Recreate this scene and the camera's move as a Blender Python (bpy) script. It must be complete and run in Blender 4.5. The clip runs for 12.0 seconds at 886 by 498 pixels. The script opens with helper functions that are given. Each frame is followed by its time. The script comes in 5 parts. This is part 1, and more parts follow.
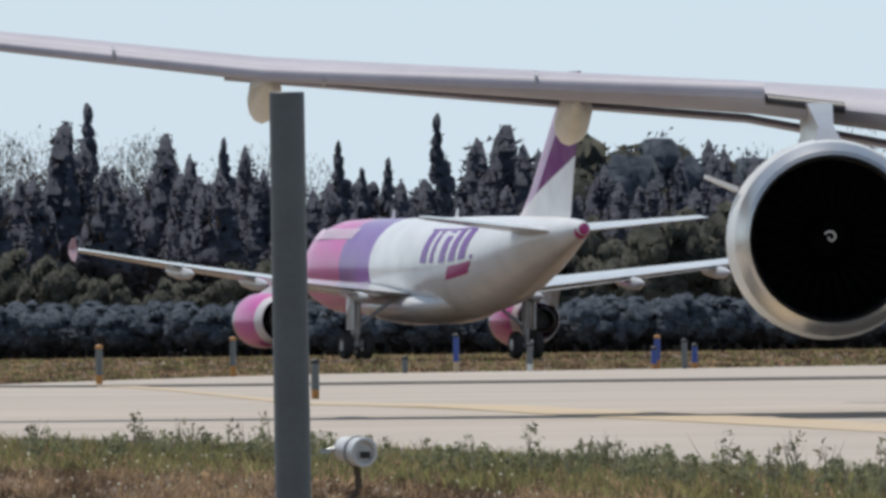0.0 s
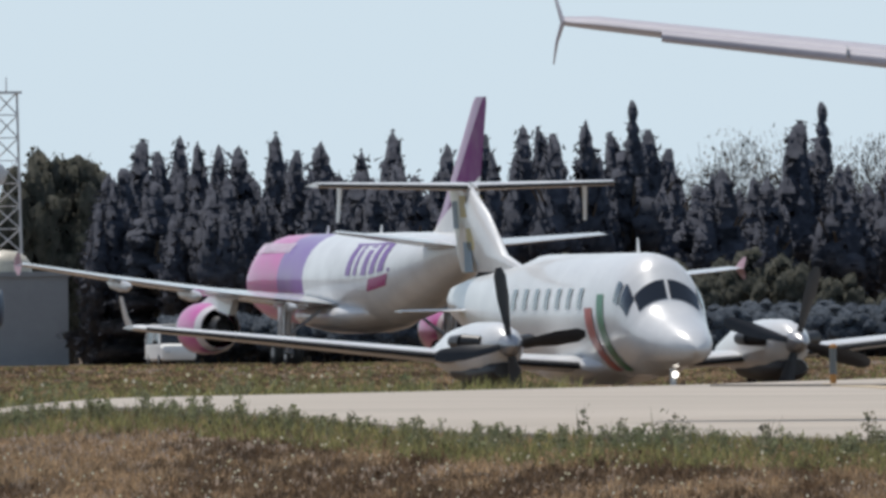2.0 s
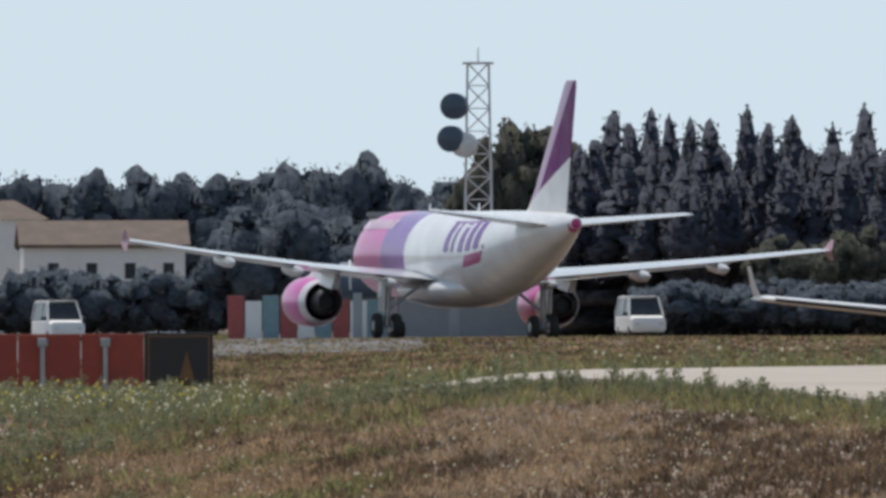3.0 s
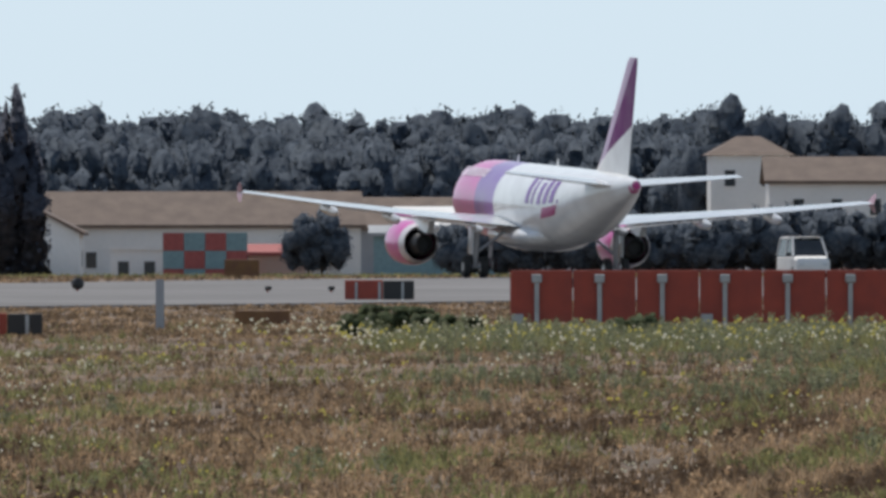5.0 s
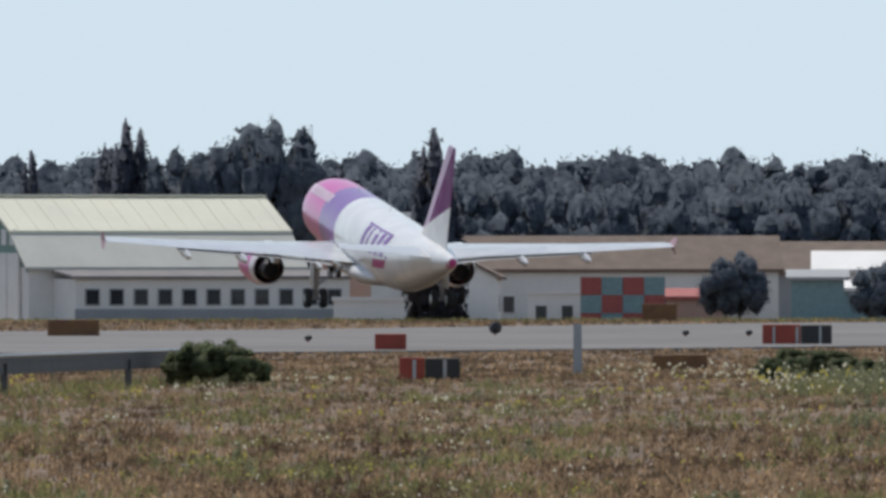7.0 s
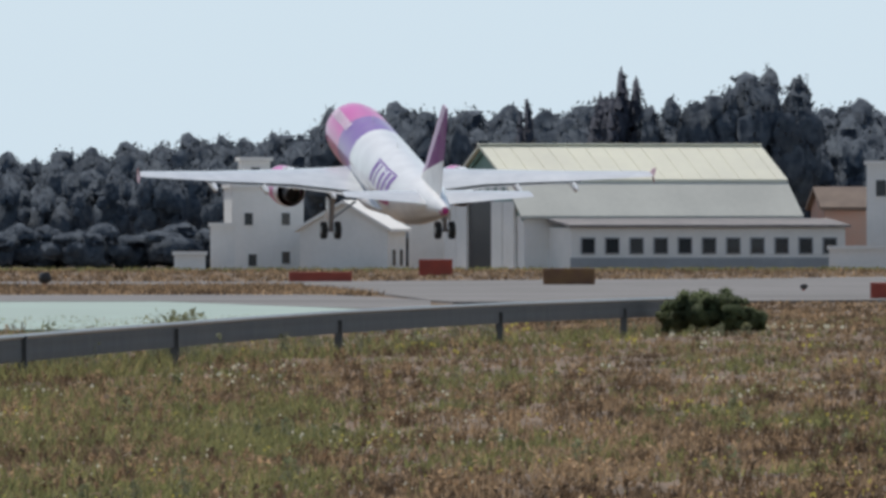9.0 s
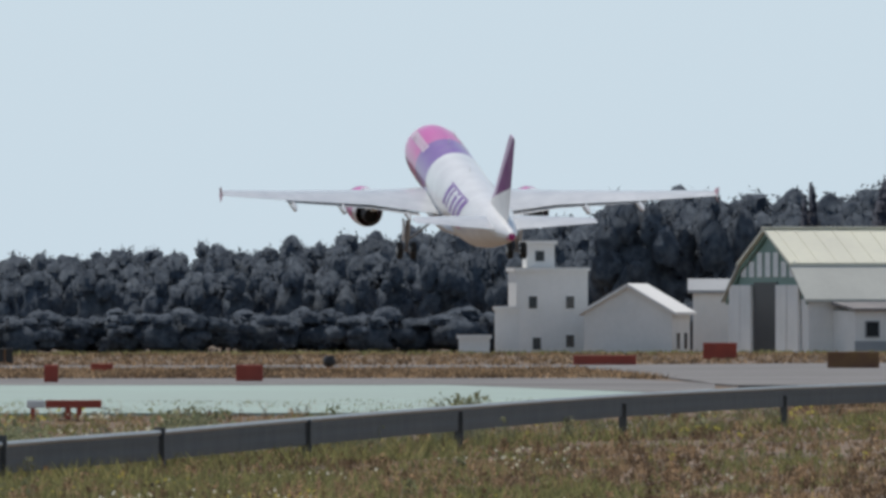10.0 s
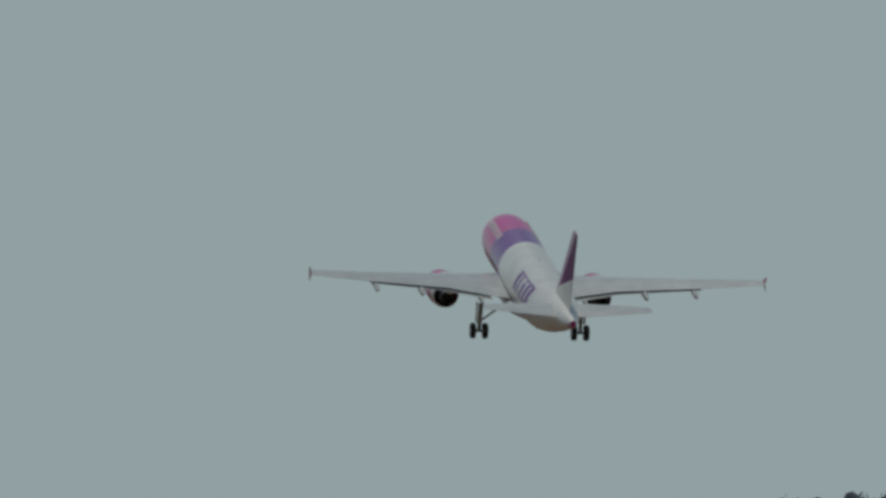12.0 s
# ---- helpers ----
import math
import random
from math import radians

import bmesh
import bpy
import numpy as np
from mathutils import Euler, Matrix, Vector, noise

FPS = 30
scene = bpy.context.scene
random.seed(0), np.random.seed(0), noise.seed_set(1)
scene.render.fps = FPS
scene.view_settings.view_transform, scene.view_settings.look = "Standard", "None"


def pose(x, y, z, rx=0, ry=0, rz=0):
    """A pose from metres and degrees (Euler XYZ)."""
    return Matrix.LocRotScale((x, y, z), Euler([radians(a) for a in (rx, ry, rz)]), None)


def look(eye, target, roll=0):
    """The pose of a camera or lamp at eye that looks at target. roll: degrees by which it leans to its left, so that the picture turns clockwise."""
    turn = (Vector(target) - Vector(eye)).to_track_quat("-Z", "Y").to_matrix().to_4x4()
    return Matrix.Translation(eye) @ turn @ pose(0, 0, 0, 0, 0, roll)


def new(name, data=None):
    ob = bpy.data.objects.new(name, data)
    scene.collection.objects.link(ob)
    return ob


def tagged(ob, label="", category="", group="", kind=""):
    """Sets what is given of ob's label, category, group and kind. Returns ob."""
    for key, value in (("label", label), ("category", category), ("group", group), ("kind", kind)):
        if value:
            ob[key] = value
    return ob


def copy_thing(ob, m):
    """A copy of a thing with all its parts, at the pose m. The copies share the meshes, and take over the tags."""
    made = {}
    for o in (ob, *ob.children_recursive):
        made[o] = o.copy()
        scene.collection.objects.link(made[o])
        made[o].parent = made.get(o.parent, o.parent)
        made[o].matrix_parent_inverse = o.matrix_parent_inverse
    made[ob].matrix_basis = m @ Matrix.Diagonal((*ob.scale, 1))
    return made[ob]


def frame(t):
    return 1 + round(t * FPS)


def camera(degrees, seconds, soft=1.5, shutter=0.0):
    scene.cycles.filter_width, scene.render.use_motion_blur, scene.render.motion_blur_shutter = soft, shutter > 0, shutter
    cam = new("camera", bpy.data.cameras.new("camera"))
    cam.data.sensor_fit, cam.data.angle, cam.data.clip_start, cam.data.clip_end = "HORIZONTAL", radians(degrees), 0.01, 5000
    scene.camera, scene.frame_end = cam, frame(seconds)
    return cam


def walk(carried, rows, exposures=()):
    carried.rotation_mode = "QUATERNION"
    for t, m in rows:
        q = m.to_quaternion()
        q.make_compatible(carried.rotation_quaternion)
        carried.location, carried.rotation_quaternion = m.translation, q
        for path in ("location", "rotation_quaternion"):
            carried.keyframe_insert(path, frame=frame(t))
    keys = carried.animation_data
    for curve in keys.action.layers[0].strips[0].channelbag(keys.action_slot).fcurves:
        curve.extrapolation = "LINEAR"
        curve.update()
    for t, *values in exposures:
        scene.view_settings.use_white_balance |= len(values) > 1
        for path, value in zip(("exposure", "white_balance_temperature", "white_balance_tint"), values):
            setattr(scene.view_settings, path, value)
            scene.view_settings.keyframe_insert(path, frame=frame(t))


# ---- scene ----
# One long lens on a tripod: the camera turns on the spot, eye a little above the airfield.
F = 44000.0                      # one unit of bearing is 1/44000 of a radian
EYE = Vector((0.0, 0.0, 2.0))


def polar(a, d, z=0.0):
    """The place at bearing a (units to the right of the lamp post) and distance d."""
    return Vector((d * math.sin(a / F), d * math.cos(a / F), z))


def sight(a, e, d):
    """The place at bearing a, e units above the horizon, distance d."""
    return polar(a, d, EYE.z + d * e / F)


cam = camera(2 * math.degrees(math.atan(784 / F)), 12.0, soft=3.3)
# seconds, bearing of the post in the view, height of the horizon in the view, lean in degrees
PAN = [
    (0.0, 515, 584, -0.70), (0.2, 784, 574, -0.70), (0.5, 1079, 559, -0.70), (0.8, 1345, 538, -0.70), (1.0, 1388, 531, -0.70),
    (1.2, 1453, 538, -0.70), (1.5, 1507, 564, -0.70), (2.0, 1814, 597, -0.60), (2.2, 1996, 566, -0.48), (2.5, 2240, 568, -0.30),
    (2.7, 2398, 550, -0.24), (3.0, 2647, 553, -0.15), (3.2, 2788, 488, -0.10), (4.0, 3370, 498, -0.08), (4.8, 3881, 508, -0.05),
    (5.0, 3966, 442, -0.05), (5.2, 4106, 390, -0.05), (5.5, 4291, 372, -0.05), (5.7, 4370, 468, -0.05), (6.0, 4526, 474, -0.05),
    (6.2, 4490, 490, -0.05), (6.5, 4604, 477, -0.05), (6.7, 4674, 494, -0.05), (7.0, 4705, 521, -0.05), (7.2, 4778, 471, -0.05),
    (8.0, 5165, 445, -0.05), (8.8, 5531, 422, -0.05), (9.0, 5582, 431, -0.05), (9.2, 5606, 491, -0.05), (9.5, 5814, 488, -0.05),
    (9.7, 5890, 516, -0.05), (10.0, 6085, 579, -0.05), (10.2, 6121, 608, -0.05), (10.3, 6165, 632, -0.05), (10.5, 6190, 752, -0.05), (10.7, 6361, 793, -0.05),
    (11.0, 6504, 872, -0.05), (11.5, 6576, 977, -0.05), (12.0, 6866, 1052, -0.05),
]
walk(cam, [(t, look(EYE, sight(784 - ox, h - 441, 100), roll)) for t, ox, h, roll in PAN],
     [(0, 0.05, 6500, 10), (2.5, 0.03, 6500, 10), (3.2, 0.06, 6500, 10), (4.8, 0.08, 6500, 10), (5.1, 0.16, 6500, 10), (5.5, 0.32, 6500, 10), (6.0, 0.25, 6500, 10), (6.5, 0.16, 6500, 10), (7.2, 0.06, 6500, 10), (8.8, 0.06, 6500, 10), (9.5, 0.02, 6500, 10), (10.0, -.05, 6500, 10), (10.5, -.14, 6600, 10), (11.0, -.59, 6850, 5), (11.5, -.92, 6800, 3), (12.0, -1.07, 6750, 1)])

# Daylight: clear hazy sky, high sun from the left and a little beyond.
SUN_EL, SUN_AZ = 63, -32
world = bpy.data.worlds.new("sky")
scene.world = world
world.use_nodes = True
sky = world.node_tree.nodes.new("ShaderNodeTexSky")
sky.sky_type, sky.sun_disc = "NISHITA", False
sky.sun_elevation, sky.sun_rotation = radians(SUN_EL), radians(SUN_AZ)
sky.air_density, sky.dust_density, sky.ozone_density = 1.0, 0.6, 1.5
back = world.node_tree.nodes["Background"]
back.inputs["Strength"].default_value = 0.085
# summer haze: the sky pales evenly towards the horizon all round
wn, wl = world.node_tree.nodes.new, world.node_tree.links.new
wco, wsep, wmap, wmix = wn("ShaderNodeTexCoord"), wn("ShaderNodeSeparateXYZ"), wn("ShaderNodeMapRange"), wn("ShaderNodeMix")
wl(wco.outputs["Generated"], wsep.inputs[0])
wl(wsep.outputs["Z"], wmap.inputs[0])
wmap.inputs[1].default_value, wmap.inputs[2].default_value, wmap.inputs[3].default_value, wmap.inputs[4].default_value = 0.0, 0.45, 0.95, 0.15
wmap.interpolation_type = "SMOOTHSTEP"
wmix.data_type = "RGBA"
wl(wmap.outputs[0], wmix.inputs[0])
wl(sky.outputs[0], wmix.inputs[6])
wmix.inputs[7].default_value = (7.2, 8.7, 9.85, 1)
wl(wmix.outputs[2], back.inputs[0])
sun = new("sun", bpy.data.lights.new("sun", "SUN"))
sun.data.energy, sun.data.angle, sun.data.color = 3.2, radians(0.53), (1.0, 0.95, 0.88)
sun.matrix_world = look((0, 0, 0), -Vector((math.sin(radians(SUN_AZ)) * math.cos(radians(SUN_EL)), math.cos(radians(SUN_AZ)) * math.cos(radians(SUN_EL)), math.sin(radians(SUN_EL)))))


# ---- materials ----
def material(name, base, rough=0.6, metal=0.0, other=None, scale=3.0, mix=0.5, bump=0.0, bump_scale=30.0, coat=0.0, island=0.0, trans=0.0, drawn=1.0):
    """A surface whose colour wanders between base and other at two scales, with fine relief."""
    m = bpy.data.materials.new(name)
    m.use_nodes = True
    nt = m.node_tree
    N, L = nt.nodes.new, nt.links.new
    b = nt.nodes["Principled BSDF"]
    b.inputs["Roughness"].default_value, b.inputs["Metallic"].default_value = rough, metal
    b.inputs["Coat Weight"].default_value = coat
    other = other or tuple(c * 0.8 for c in base)
    co = N("ShaderNodeTexCoord")
    big, fine = N("ShaderNodeTexNoise"), N("ShaderNodeTexNoise")
    big.inputs["Scale"].default_value, fine.inputs["Scale"].default_value = scale, scale * 9
    big.inputs["Detail"].default_value = fine.inputs["Detail"].default_value = 4
    vec = co.outputs["Object"]
    if drawn != 1.0:
        mp = N("ShaderNodeMapping")
        mp.inputs["Scale"].default_value = (1, drawn, 1)
        L(vec, mp.inputs["Vector"])
        vec = mp.outputs[0]
    for n in (big, fine):
        L(vec, n.inputs["Vector"])
    add = N("ShaderNodeMath")
    add.operation = "MULTIPLY_ADD"
    add.inputs[1].default_value = 0.4
    L(fine.outputs[0], add.inputs[0])
    L(big.outputs[0], add.inputs[2])
    ramp = N("ShaderNodeMapRange")
    ramp.inputs[1].default_value, ramp.inputs[2].default_value = 0.7 - 0.3 * (1.2 - mix), 0.7 + 0.3 * (1.2 - mix)
    L(add.outputs[0], ramp.inputs[0])
    mx = N("ShaderNodeMix")
    mx.data_type = "RGBA"
    mx.inputs[6].default_value, mx.inputs[7].default_value = (*base, 1), (*other, 1)
    L(ramp.outputs[0], mx.inputs[0])
    colour = mx.outputs[2]
    if island:
        geo, hsv, mr = N("ShaderNodeNewGeometry"), N("ShaderNodeHueSaturation"), N("ShaderNodeMapRange")
        mr.inputs[3].default_value, mr.inputs[4].default_value = 1 - island, 1 + island
        L(geo.outputs["Random Per Island"], mr.inputs[0])
        L(mr.outputs[0], hsv.inputs["Value"])
        L(colour, hsv.inputs["Color"])
        colour = hsv.outputs[0]
    L(colour, b.inputs["Base Color"])
    if bump:
        bn, bp = N("ShaderNodeTexNoise"), N("ShaderNodeBump")
        bn.inputs["Scale"].default_value, bn.inputs["Detail"].default_value = bump_scale, 5
        bp.inputs["Strength"].default_value, bp.inputs["Distance"].default_value = bump, 0.02
        L(co.outputs["Object"], bn.inputs["Vector"])
        L(bn.outputs[0], bp.inputs["Height"])
        L(bp.outputs[0], b.inputs["Normal"])
    if trans:
        out = [n for n in nt.nodes if n.type == "OUTPUT_MATERIAL"][0]
        tr, ms = N("ShaderNodeBsdfTranslucent"), N("ShaderNodeMixShader")
        ms.inputs[0].default_value = trans
        L(colour, tr.inputs["Color"])
        L(b.outputs[0], ms.inputs[1])
        L(tr.outputs[0], ms.inputs[2])
        L(ms.outputs[0], out.inputs[0])
    return m


def livery(name, stops, axis_weights, rough=0.28, foot=None):
    """Aircraft paint in bands: stops are (place, colour) along a slanted axis of the airframe, sharp edged, with faint streaks of dirt."""
    m = bpy.data.materials.new(name)
    m.use_nodes = True
    nt = m.node_tree
    N, L = nt.nodes.new, nt.links.new
    b = nt.nodes["Principled BSDF"]
    b.inputs["Roughness"].default_value, b.inputs["Coat Weight"].default_value = rough, 0.0 if foot else 0.4
    b.inputs["Specular IOR Level"].default_value = 0.15 if foot else 0.5
    co, dot = N("ShaderNodeTexCoord"), N("ShaderNodeVectorMath")
    dot.operation = "DOT_PRODUCT"
    dot.inputs[1].default_value = axis_weights
    L(co.outputs["Object"], dot.inputs[0])
    lo, hi = stops[0][0] - 1, stops[-1][0] + 1
    mr, ramp = N("ShaderNodeMapRange"), N("ShaderNodeValToRGB")
    mr.inputs[1].default_value, mr.inputs[2].default_value = lo, hi
    L(dot.outputs["Value"], mr.inputs[0])
    L(mr.outputs[0], ramp.inputs[0])
    ramp.color_ramp.interpolation = "CONSTANT"
    els = ramp.color_ramp.elements
    while len(els) < len(stops):
        els.new(0.5)
    for el, (at, c) in zip(els, stops):
        el.position, el.color = (at - lo) / (hi - lo), (*c, 1)
    els[0].position = 0
    nz, st, mx = N("ShaderNodeTexNoise"), N("ShaderNodeMapRange"), N("ShaderNodeMix")
    nz.inputs["Scale"].default_value, nz.inputs["Detail"].default_value = 0.8, 6
    L(co.outputs["Object"], nz.inputs["Vector"])
    st.inputs[1].default_value, st.inputs[2].default_value, st.inputs[3].default_value, st.inputs[4].default_value = 0.4, 0.75, 0.0, 0.25
    L(nz.outputs[0], st.inputs[0])
    mx.data_type = "RGBA"
    mx.inputs[7].default_value = (0.35, 0.33, 0.33, 1)
    L(st.outputs[0], mx.inputs[0])
    paint = ramp.outputs[0]
    if foot:
        fd, gt, fm = N("ShaderNodeVectorMath"), N("ShaderNodeMath"), N("ShaderNodeMix")
        fd.operation, gt.operation, fm.data_type = "DOT_PRODUCT", "LESS_THAN", "RGBA"
        fd.inputs[1].default_value, gt.inputs[1].default_value = foot
        L(co.outputs["Object"], fd.inputs[0])
        L(fd.outputs["Value"], gt.inputs[0])
        L(gt.outputs[0], fm.inputs[0])
        L(paint, fm.inputs[6])
        fm.inputs[7].default_value = (*WHITE, 1)
        paint = fm.outputs[2]
    L(paint, mx.inputs[6])
    L(mx.outputs[2], b.inputs["Base Color"])
    return m


WHITE, PINK, ROSE, PURPLE, PLUM = (0.80, 0.80, 0.79), (0.66, 0.075, 0.36), (0.50, 0.04, 0.22), (0.22, 0.08, 0.36), (0.16, 0.035, 0.15)
M_JET = livery("jet_paint", [(-25, WHITE), (4.4, PURPLE), (8.8, PINK)], (0, 1, 0.12))
M_FIN = livery("fin_paint", [(-25, PLUM), (-6.85, (0.55, 0.44, 0.57))], (0, 1, 1.02), foot=((0, .33, 1), 2.35), rough=0.6)
M_NAC = livery("nacelle_paint", [(-25, (0.75, 0.7, 0.72)), (4.95, PINK)], (0, 1, 0))
M_WHITE = material("white_aircraft_paint", (0.80, 0.80, 0.79), 0.3, other=(0.66, 0.66, 0.66), scale=0.7, coat=0.4)
M_JETWING = material("pale_grey_wing_paint", (0.66, 0.67, 0.67), 0.26, other=(0.54, 0.55, 0.56), scale=0.9, coat=0.5)
M_LILAC = material("lilac_wing_paint", (0.46, 0.44, 0.49), 0.6, other=(0.37, 0.35, 0.40), scale=0.9)
M_ALU = material("bare_aluminium", (0.60, 0.58, 0.55), 0.30, 1.0, other=(0.48, 0.46, 0.44), scale=2.0)
# near-black metal; also stands for shade in the slat gap and hangar doorway
M_DARK = material("dark_metal_and_shade", (0.02, 0.02, 0.025), 0.5, other=(0.03, 0.03, 0.03))
M_BLADE = material("propeller_blade_paint", (0.03, 0.03, 0.033), 0.45)
# near-black with little sheen: shade inside the intake painted into duct and fan
M_FAN = material("shade_black_fan", (0.004, 0.004, 0.005), 0.9)
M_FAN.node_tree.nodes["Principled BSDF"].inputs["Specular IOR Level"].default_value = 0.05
M_TIP = material("dull_rose_tip_paint", (0.50, 0.28, 0.33), 0.4)
M_CREAM = material("cream_fairing_paint", (0.66, 0.60, 0.48), 0.4, other=(0.55, 0.50, 0.40), scale=2)
M_TYRE = material("black_tyre_rubber", (0.02, 0.02, 0.02), 0.8, other=(0.035, 0.033, 0.03), scale=8)
M_STRUT = material("grey_gear_steel", (0.45, 0.45, 0.46), 0.35, 0.6)
M_PURPLE = material("purple_letter_paint", PURPLE, 0.3)
M_MAGENTA = material("magenta_paint", ROSE, 0.3)
M_PALE = material("pale_pink_letter_paint", (0.78, 0.62, 0.72), 0.35)
M_GLASS = material("cockpit_glass", (0.012, 0.014, 0.02), 0.05, coat=1.0)
M_RED = material("red_stripe_paint", (0.50, 0.06, 0.05), 0.35)
M_GREEN = material("green_stripe_paint", (0.03, 0.20, 0.09), 0.35)
M_BLACK = material("black_deice_rubber", (0.02, 0.02, 0.022), 0.55)
M_OCHRE = material("ochre_emblem_paint", (0.50, 0.38, 0.10), 0.4)
M_STEELBLUE = material("grey_blue_emblem_paint", (0.12, 0.20, 0.28), 0.4)
M_LAMP = bpy.data.materials.new("lit_landing_lamp")
M_LAMP.use_nodes = True
M_LAMP.node_tree.nodes["Principled BSDF"].inputs["Emission Color"].default_value = (1, 0.95, 0.85, 1)
M_LAMP.node_tree.nodes["Principled BSDF"].inputs["Emission Strength"].default_value = 3
M_SOIL = material("dry_grass_soil", (0.185, 0.122, 0.074), 0.95, other=(0.10, 0.067, 0.04), scale=0.7, mix=0.95, bump=0.6, bump_scale=6, drawn=0.2)
M_CONC = material("pale_concrete", (0.47, 0.41, 0.345), 0.85, other=(0.37, 0.32, 0.265), scale=0.12, bump=0.2, bump_scale=5)
M_RUNWAY = material("grey_runway_asphalt", (0.175, 0.163, 0.158), 0.85, other=(0.115, 0.106, 0.10), scale=0.06, mix=0.9, bump=0.2)
M_WETGREEN = material("green_painted_shoulder", (0.30, 0.40, 0.35), 0.8, other=(0.26, 0.31, 0.28), scale=0.1)
M_JOINT = material("tarred_joint", (0.075, 0.066, 0.058), 0.9, other=(0.15, 0.13, 0.11), scale=0.5)
M_YELLOW = material("yellow_line_paint", (0.54, 0.41, 0.25), 0.8, other=(0.47, 0.39, 0.29), scale=0.3)
M_DRY = material("dry_grass_blades", (0.43, 0.295, 0.175), 0.9, other=(0.14, 0.092, 0.056), scale=0.9, mix=1.0, island=0.55, trans=0.4, drawn=0.045)
M_GRASS = material("green_grass_blades", (0.16, 0.18, 0.07), 0.9, other=(0.34, 0.30, 0.13), scale=0.8, island=0.45, trans=0.45)
M_WEED = material("weed_leaves", (0.19, 0.215, 0.115), 0.9, other=(0.29, 0.285, 0.17), scale=0.5, island=0.4, trans=0.5)
M_STALK = material("pale_weed_stalks", (0.26, 0.24, 0.17), 0.9, other=(0.18, 0.19, 0.12), scale=0.5, island=0.4, trans=0.45)
M_PETAL = material("white_petals", (0.80, 0.77, 0.64), 0.7, other=(0.76, 0.68, 0.42), scale=2, trans=0.4)
M_YPETAL = material("yellow_petals", (0.70, 0.60, 0.14), 0.7, trans=0.4)
# far foliage bluer and paler than green: distance haze put into the colour
M_CYPRESS = material("cypress_foliage_haze_tint", (0.046, 0.051, 0.070), 1.0, other=(0.096, 0.103, 0.130), scale=26, mix=0.75, bump=0.6, bump_scale=70, island=0.08, trans=0.25)
M_PINE = material("pine_foliage_haze_tint", (0.062, 0.078, 0.103), 1.0, other=(0.130, 0.156, 0.188), scale=16, mix=0.75, bump=0.6, bump_scale=50, island=0.08, trans=0.35)
M_WOODS = material("woodland_foliage_haze_tint", (0.062, 0.078, 0.103), 1.0, other=(0.130, 0.156, 0.188), scale=1.6, mix=0.75, bump=0.6, bump_scale=5, island=0.08, trans=0.35)
M_OLIVE = material("olive_tree_foliage", (0.050, 0.055, 0.042), 1.0, other=(0.112, 0.110, 0.088), scale=16, mix=0.75, bump=0.6, bump_scale=50, island=0.10, trans=0.35)
M_BUSH = material("bush_leaves", (0.065, 0.09, 0.036), 0.85, other=(0.12, 0.14, 0.06), scale=1.5, island=0.3, trans=0.4)
M_TWIG = material("bare_grey_twigs", (0.20, 0.19, 0.18), 0.9)
M_BARK = material("brown_bark", (0.10, 0.075, 0.055), 0.9, scale=6)
M_POLE = material("dark_grey_post_paint", (0.135, 0.150, 0.155), 0.5, other=(0.105, 0.115, 0.12), scale=2.5, bump=0.15, bump_scale=60)
M_CASE = material("white_lamp_case", (0.72, 0.73, 0.72), 0.35)
M_BLUE = material("blue_marker_plastic", (0.03, 0.07, 0.30), 0.45)
M_ORANGE = material("orange_reflector", (0.45, 0.20, 0.04), 0.5)
M_SIGNRED = material("faded_red_sign_panel", (0.36, 0.052, 0.026), 0.55, other=(0.26, 0.04, 0.024), scale=2.2, bump=0.1)
M_SIGNBLACK = material("black_sign_face", (0.02, 0.018, 0.018), 0.5)
M_SIGNRUST = material("brown_sign_panel", (0.20, 0.10, 0.03), 0.6, other=(0.14, 0.06, 0.03), scale=2)
M_GALV = material("galvanised_steel", (0.42, 0.43, 0.43), 0.45, 0.5, other=(0.32, 0.33, 0.33), scale=3)
# dark tone puts the shade on the rail's front into its colour
M_RAIL = material("shade_toned_rail_steel", (0.052, 0.056, 0.060), 0.75, 0.0, other=(0.085, 0.085, 0.082), scale=1.5)
M_PLASTER = material("pale_plaster", (0.82, 0.80, 0.77), 0.85, other=(0.72, 0.71, 0.68), scale=0.3)
M_GREYWALL = material("grey_render_wall", (0.36, 0.37, 0.38), 0.85, other=(0.30, 0.31, 0.32), scale=0.3)
M_PINKWALL = material("pink_plaster", (0.60, 0.36, 0.28), 0.85, other=(0.52, 0.40, 0.34), scale=0.3)
M_TILE = material("terracotta_roof_tiles", (0.135, 0.098, 0.078), 0.85, other=(0.19, 0.14, 0.11), scale=0.8)
M_CREAMROOF = material("cream_sheet_roof", (0.70, 0.68, 0.54), 0.5, other=(0.62, 0.60, 0.49), scale=0.2)
# dimmer copy of the cream sheet: less light on the steep slope painted in
M_LOWROOF = material("shade_toned_sheet_roof", (0.50, 0.50, 0.45), 0.6, other=(0.42, 0.42, 0.38), scale=0.25)
M_GREENSHEET = material("green_glazed_gable", (0.12, 0.22, 0.18), 0.5, other=(0.16, 0.26, 0.22), scale=0.4)
M_FELT = material("grey_roofing_felt", (0.17, 0.16, 0.165), 0.9, other=(0.23, 0.215, 0.21), scale=0.5)
M_WINDOW = material("dark_window_glass", (0.03, 0.035, 0.04), 0.12)
M_TANK = material("blue_tank_paint", (0.055, 0.085, 0.13), 0.45, other=(0.08, 0.11, 0.15), scale=0.5)
M_MAST = material("pale_mast_paint", (0.76, 0.76, 0.76), 0.6, 0.0)
M_CHECKRED = material("red_check_panel", (0.40, 0.10, 0.09), 0.7)
M_CHECKTEAL = material("teal_check_panel", (0.22, 0.34, 0.36), 0.7)
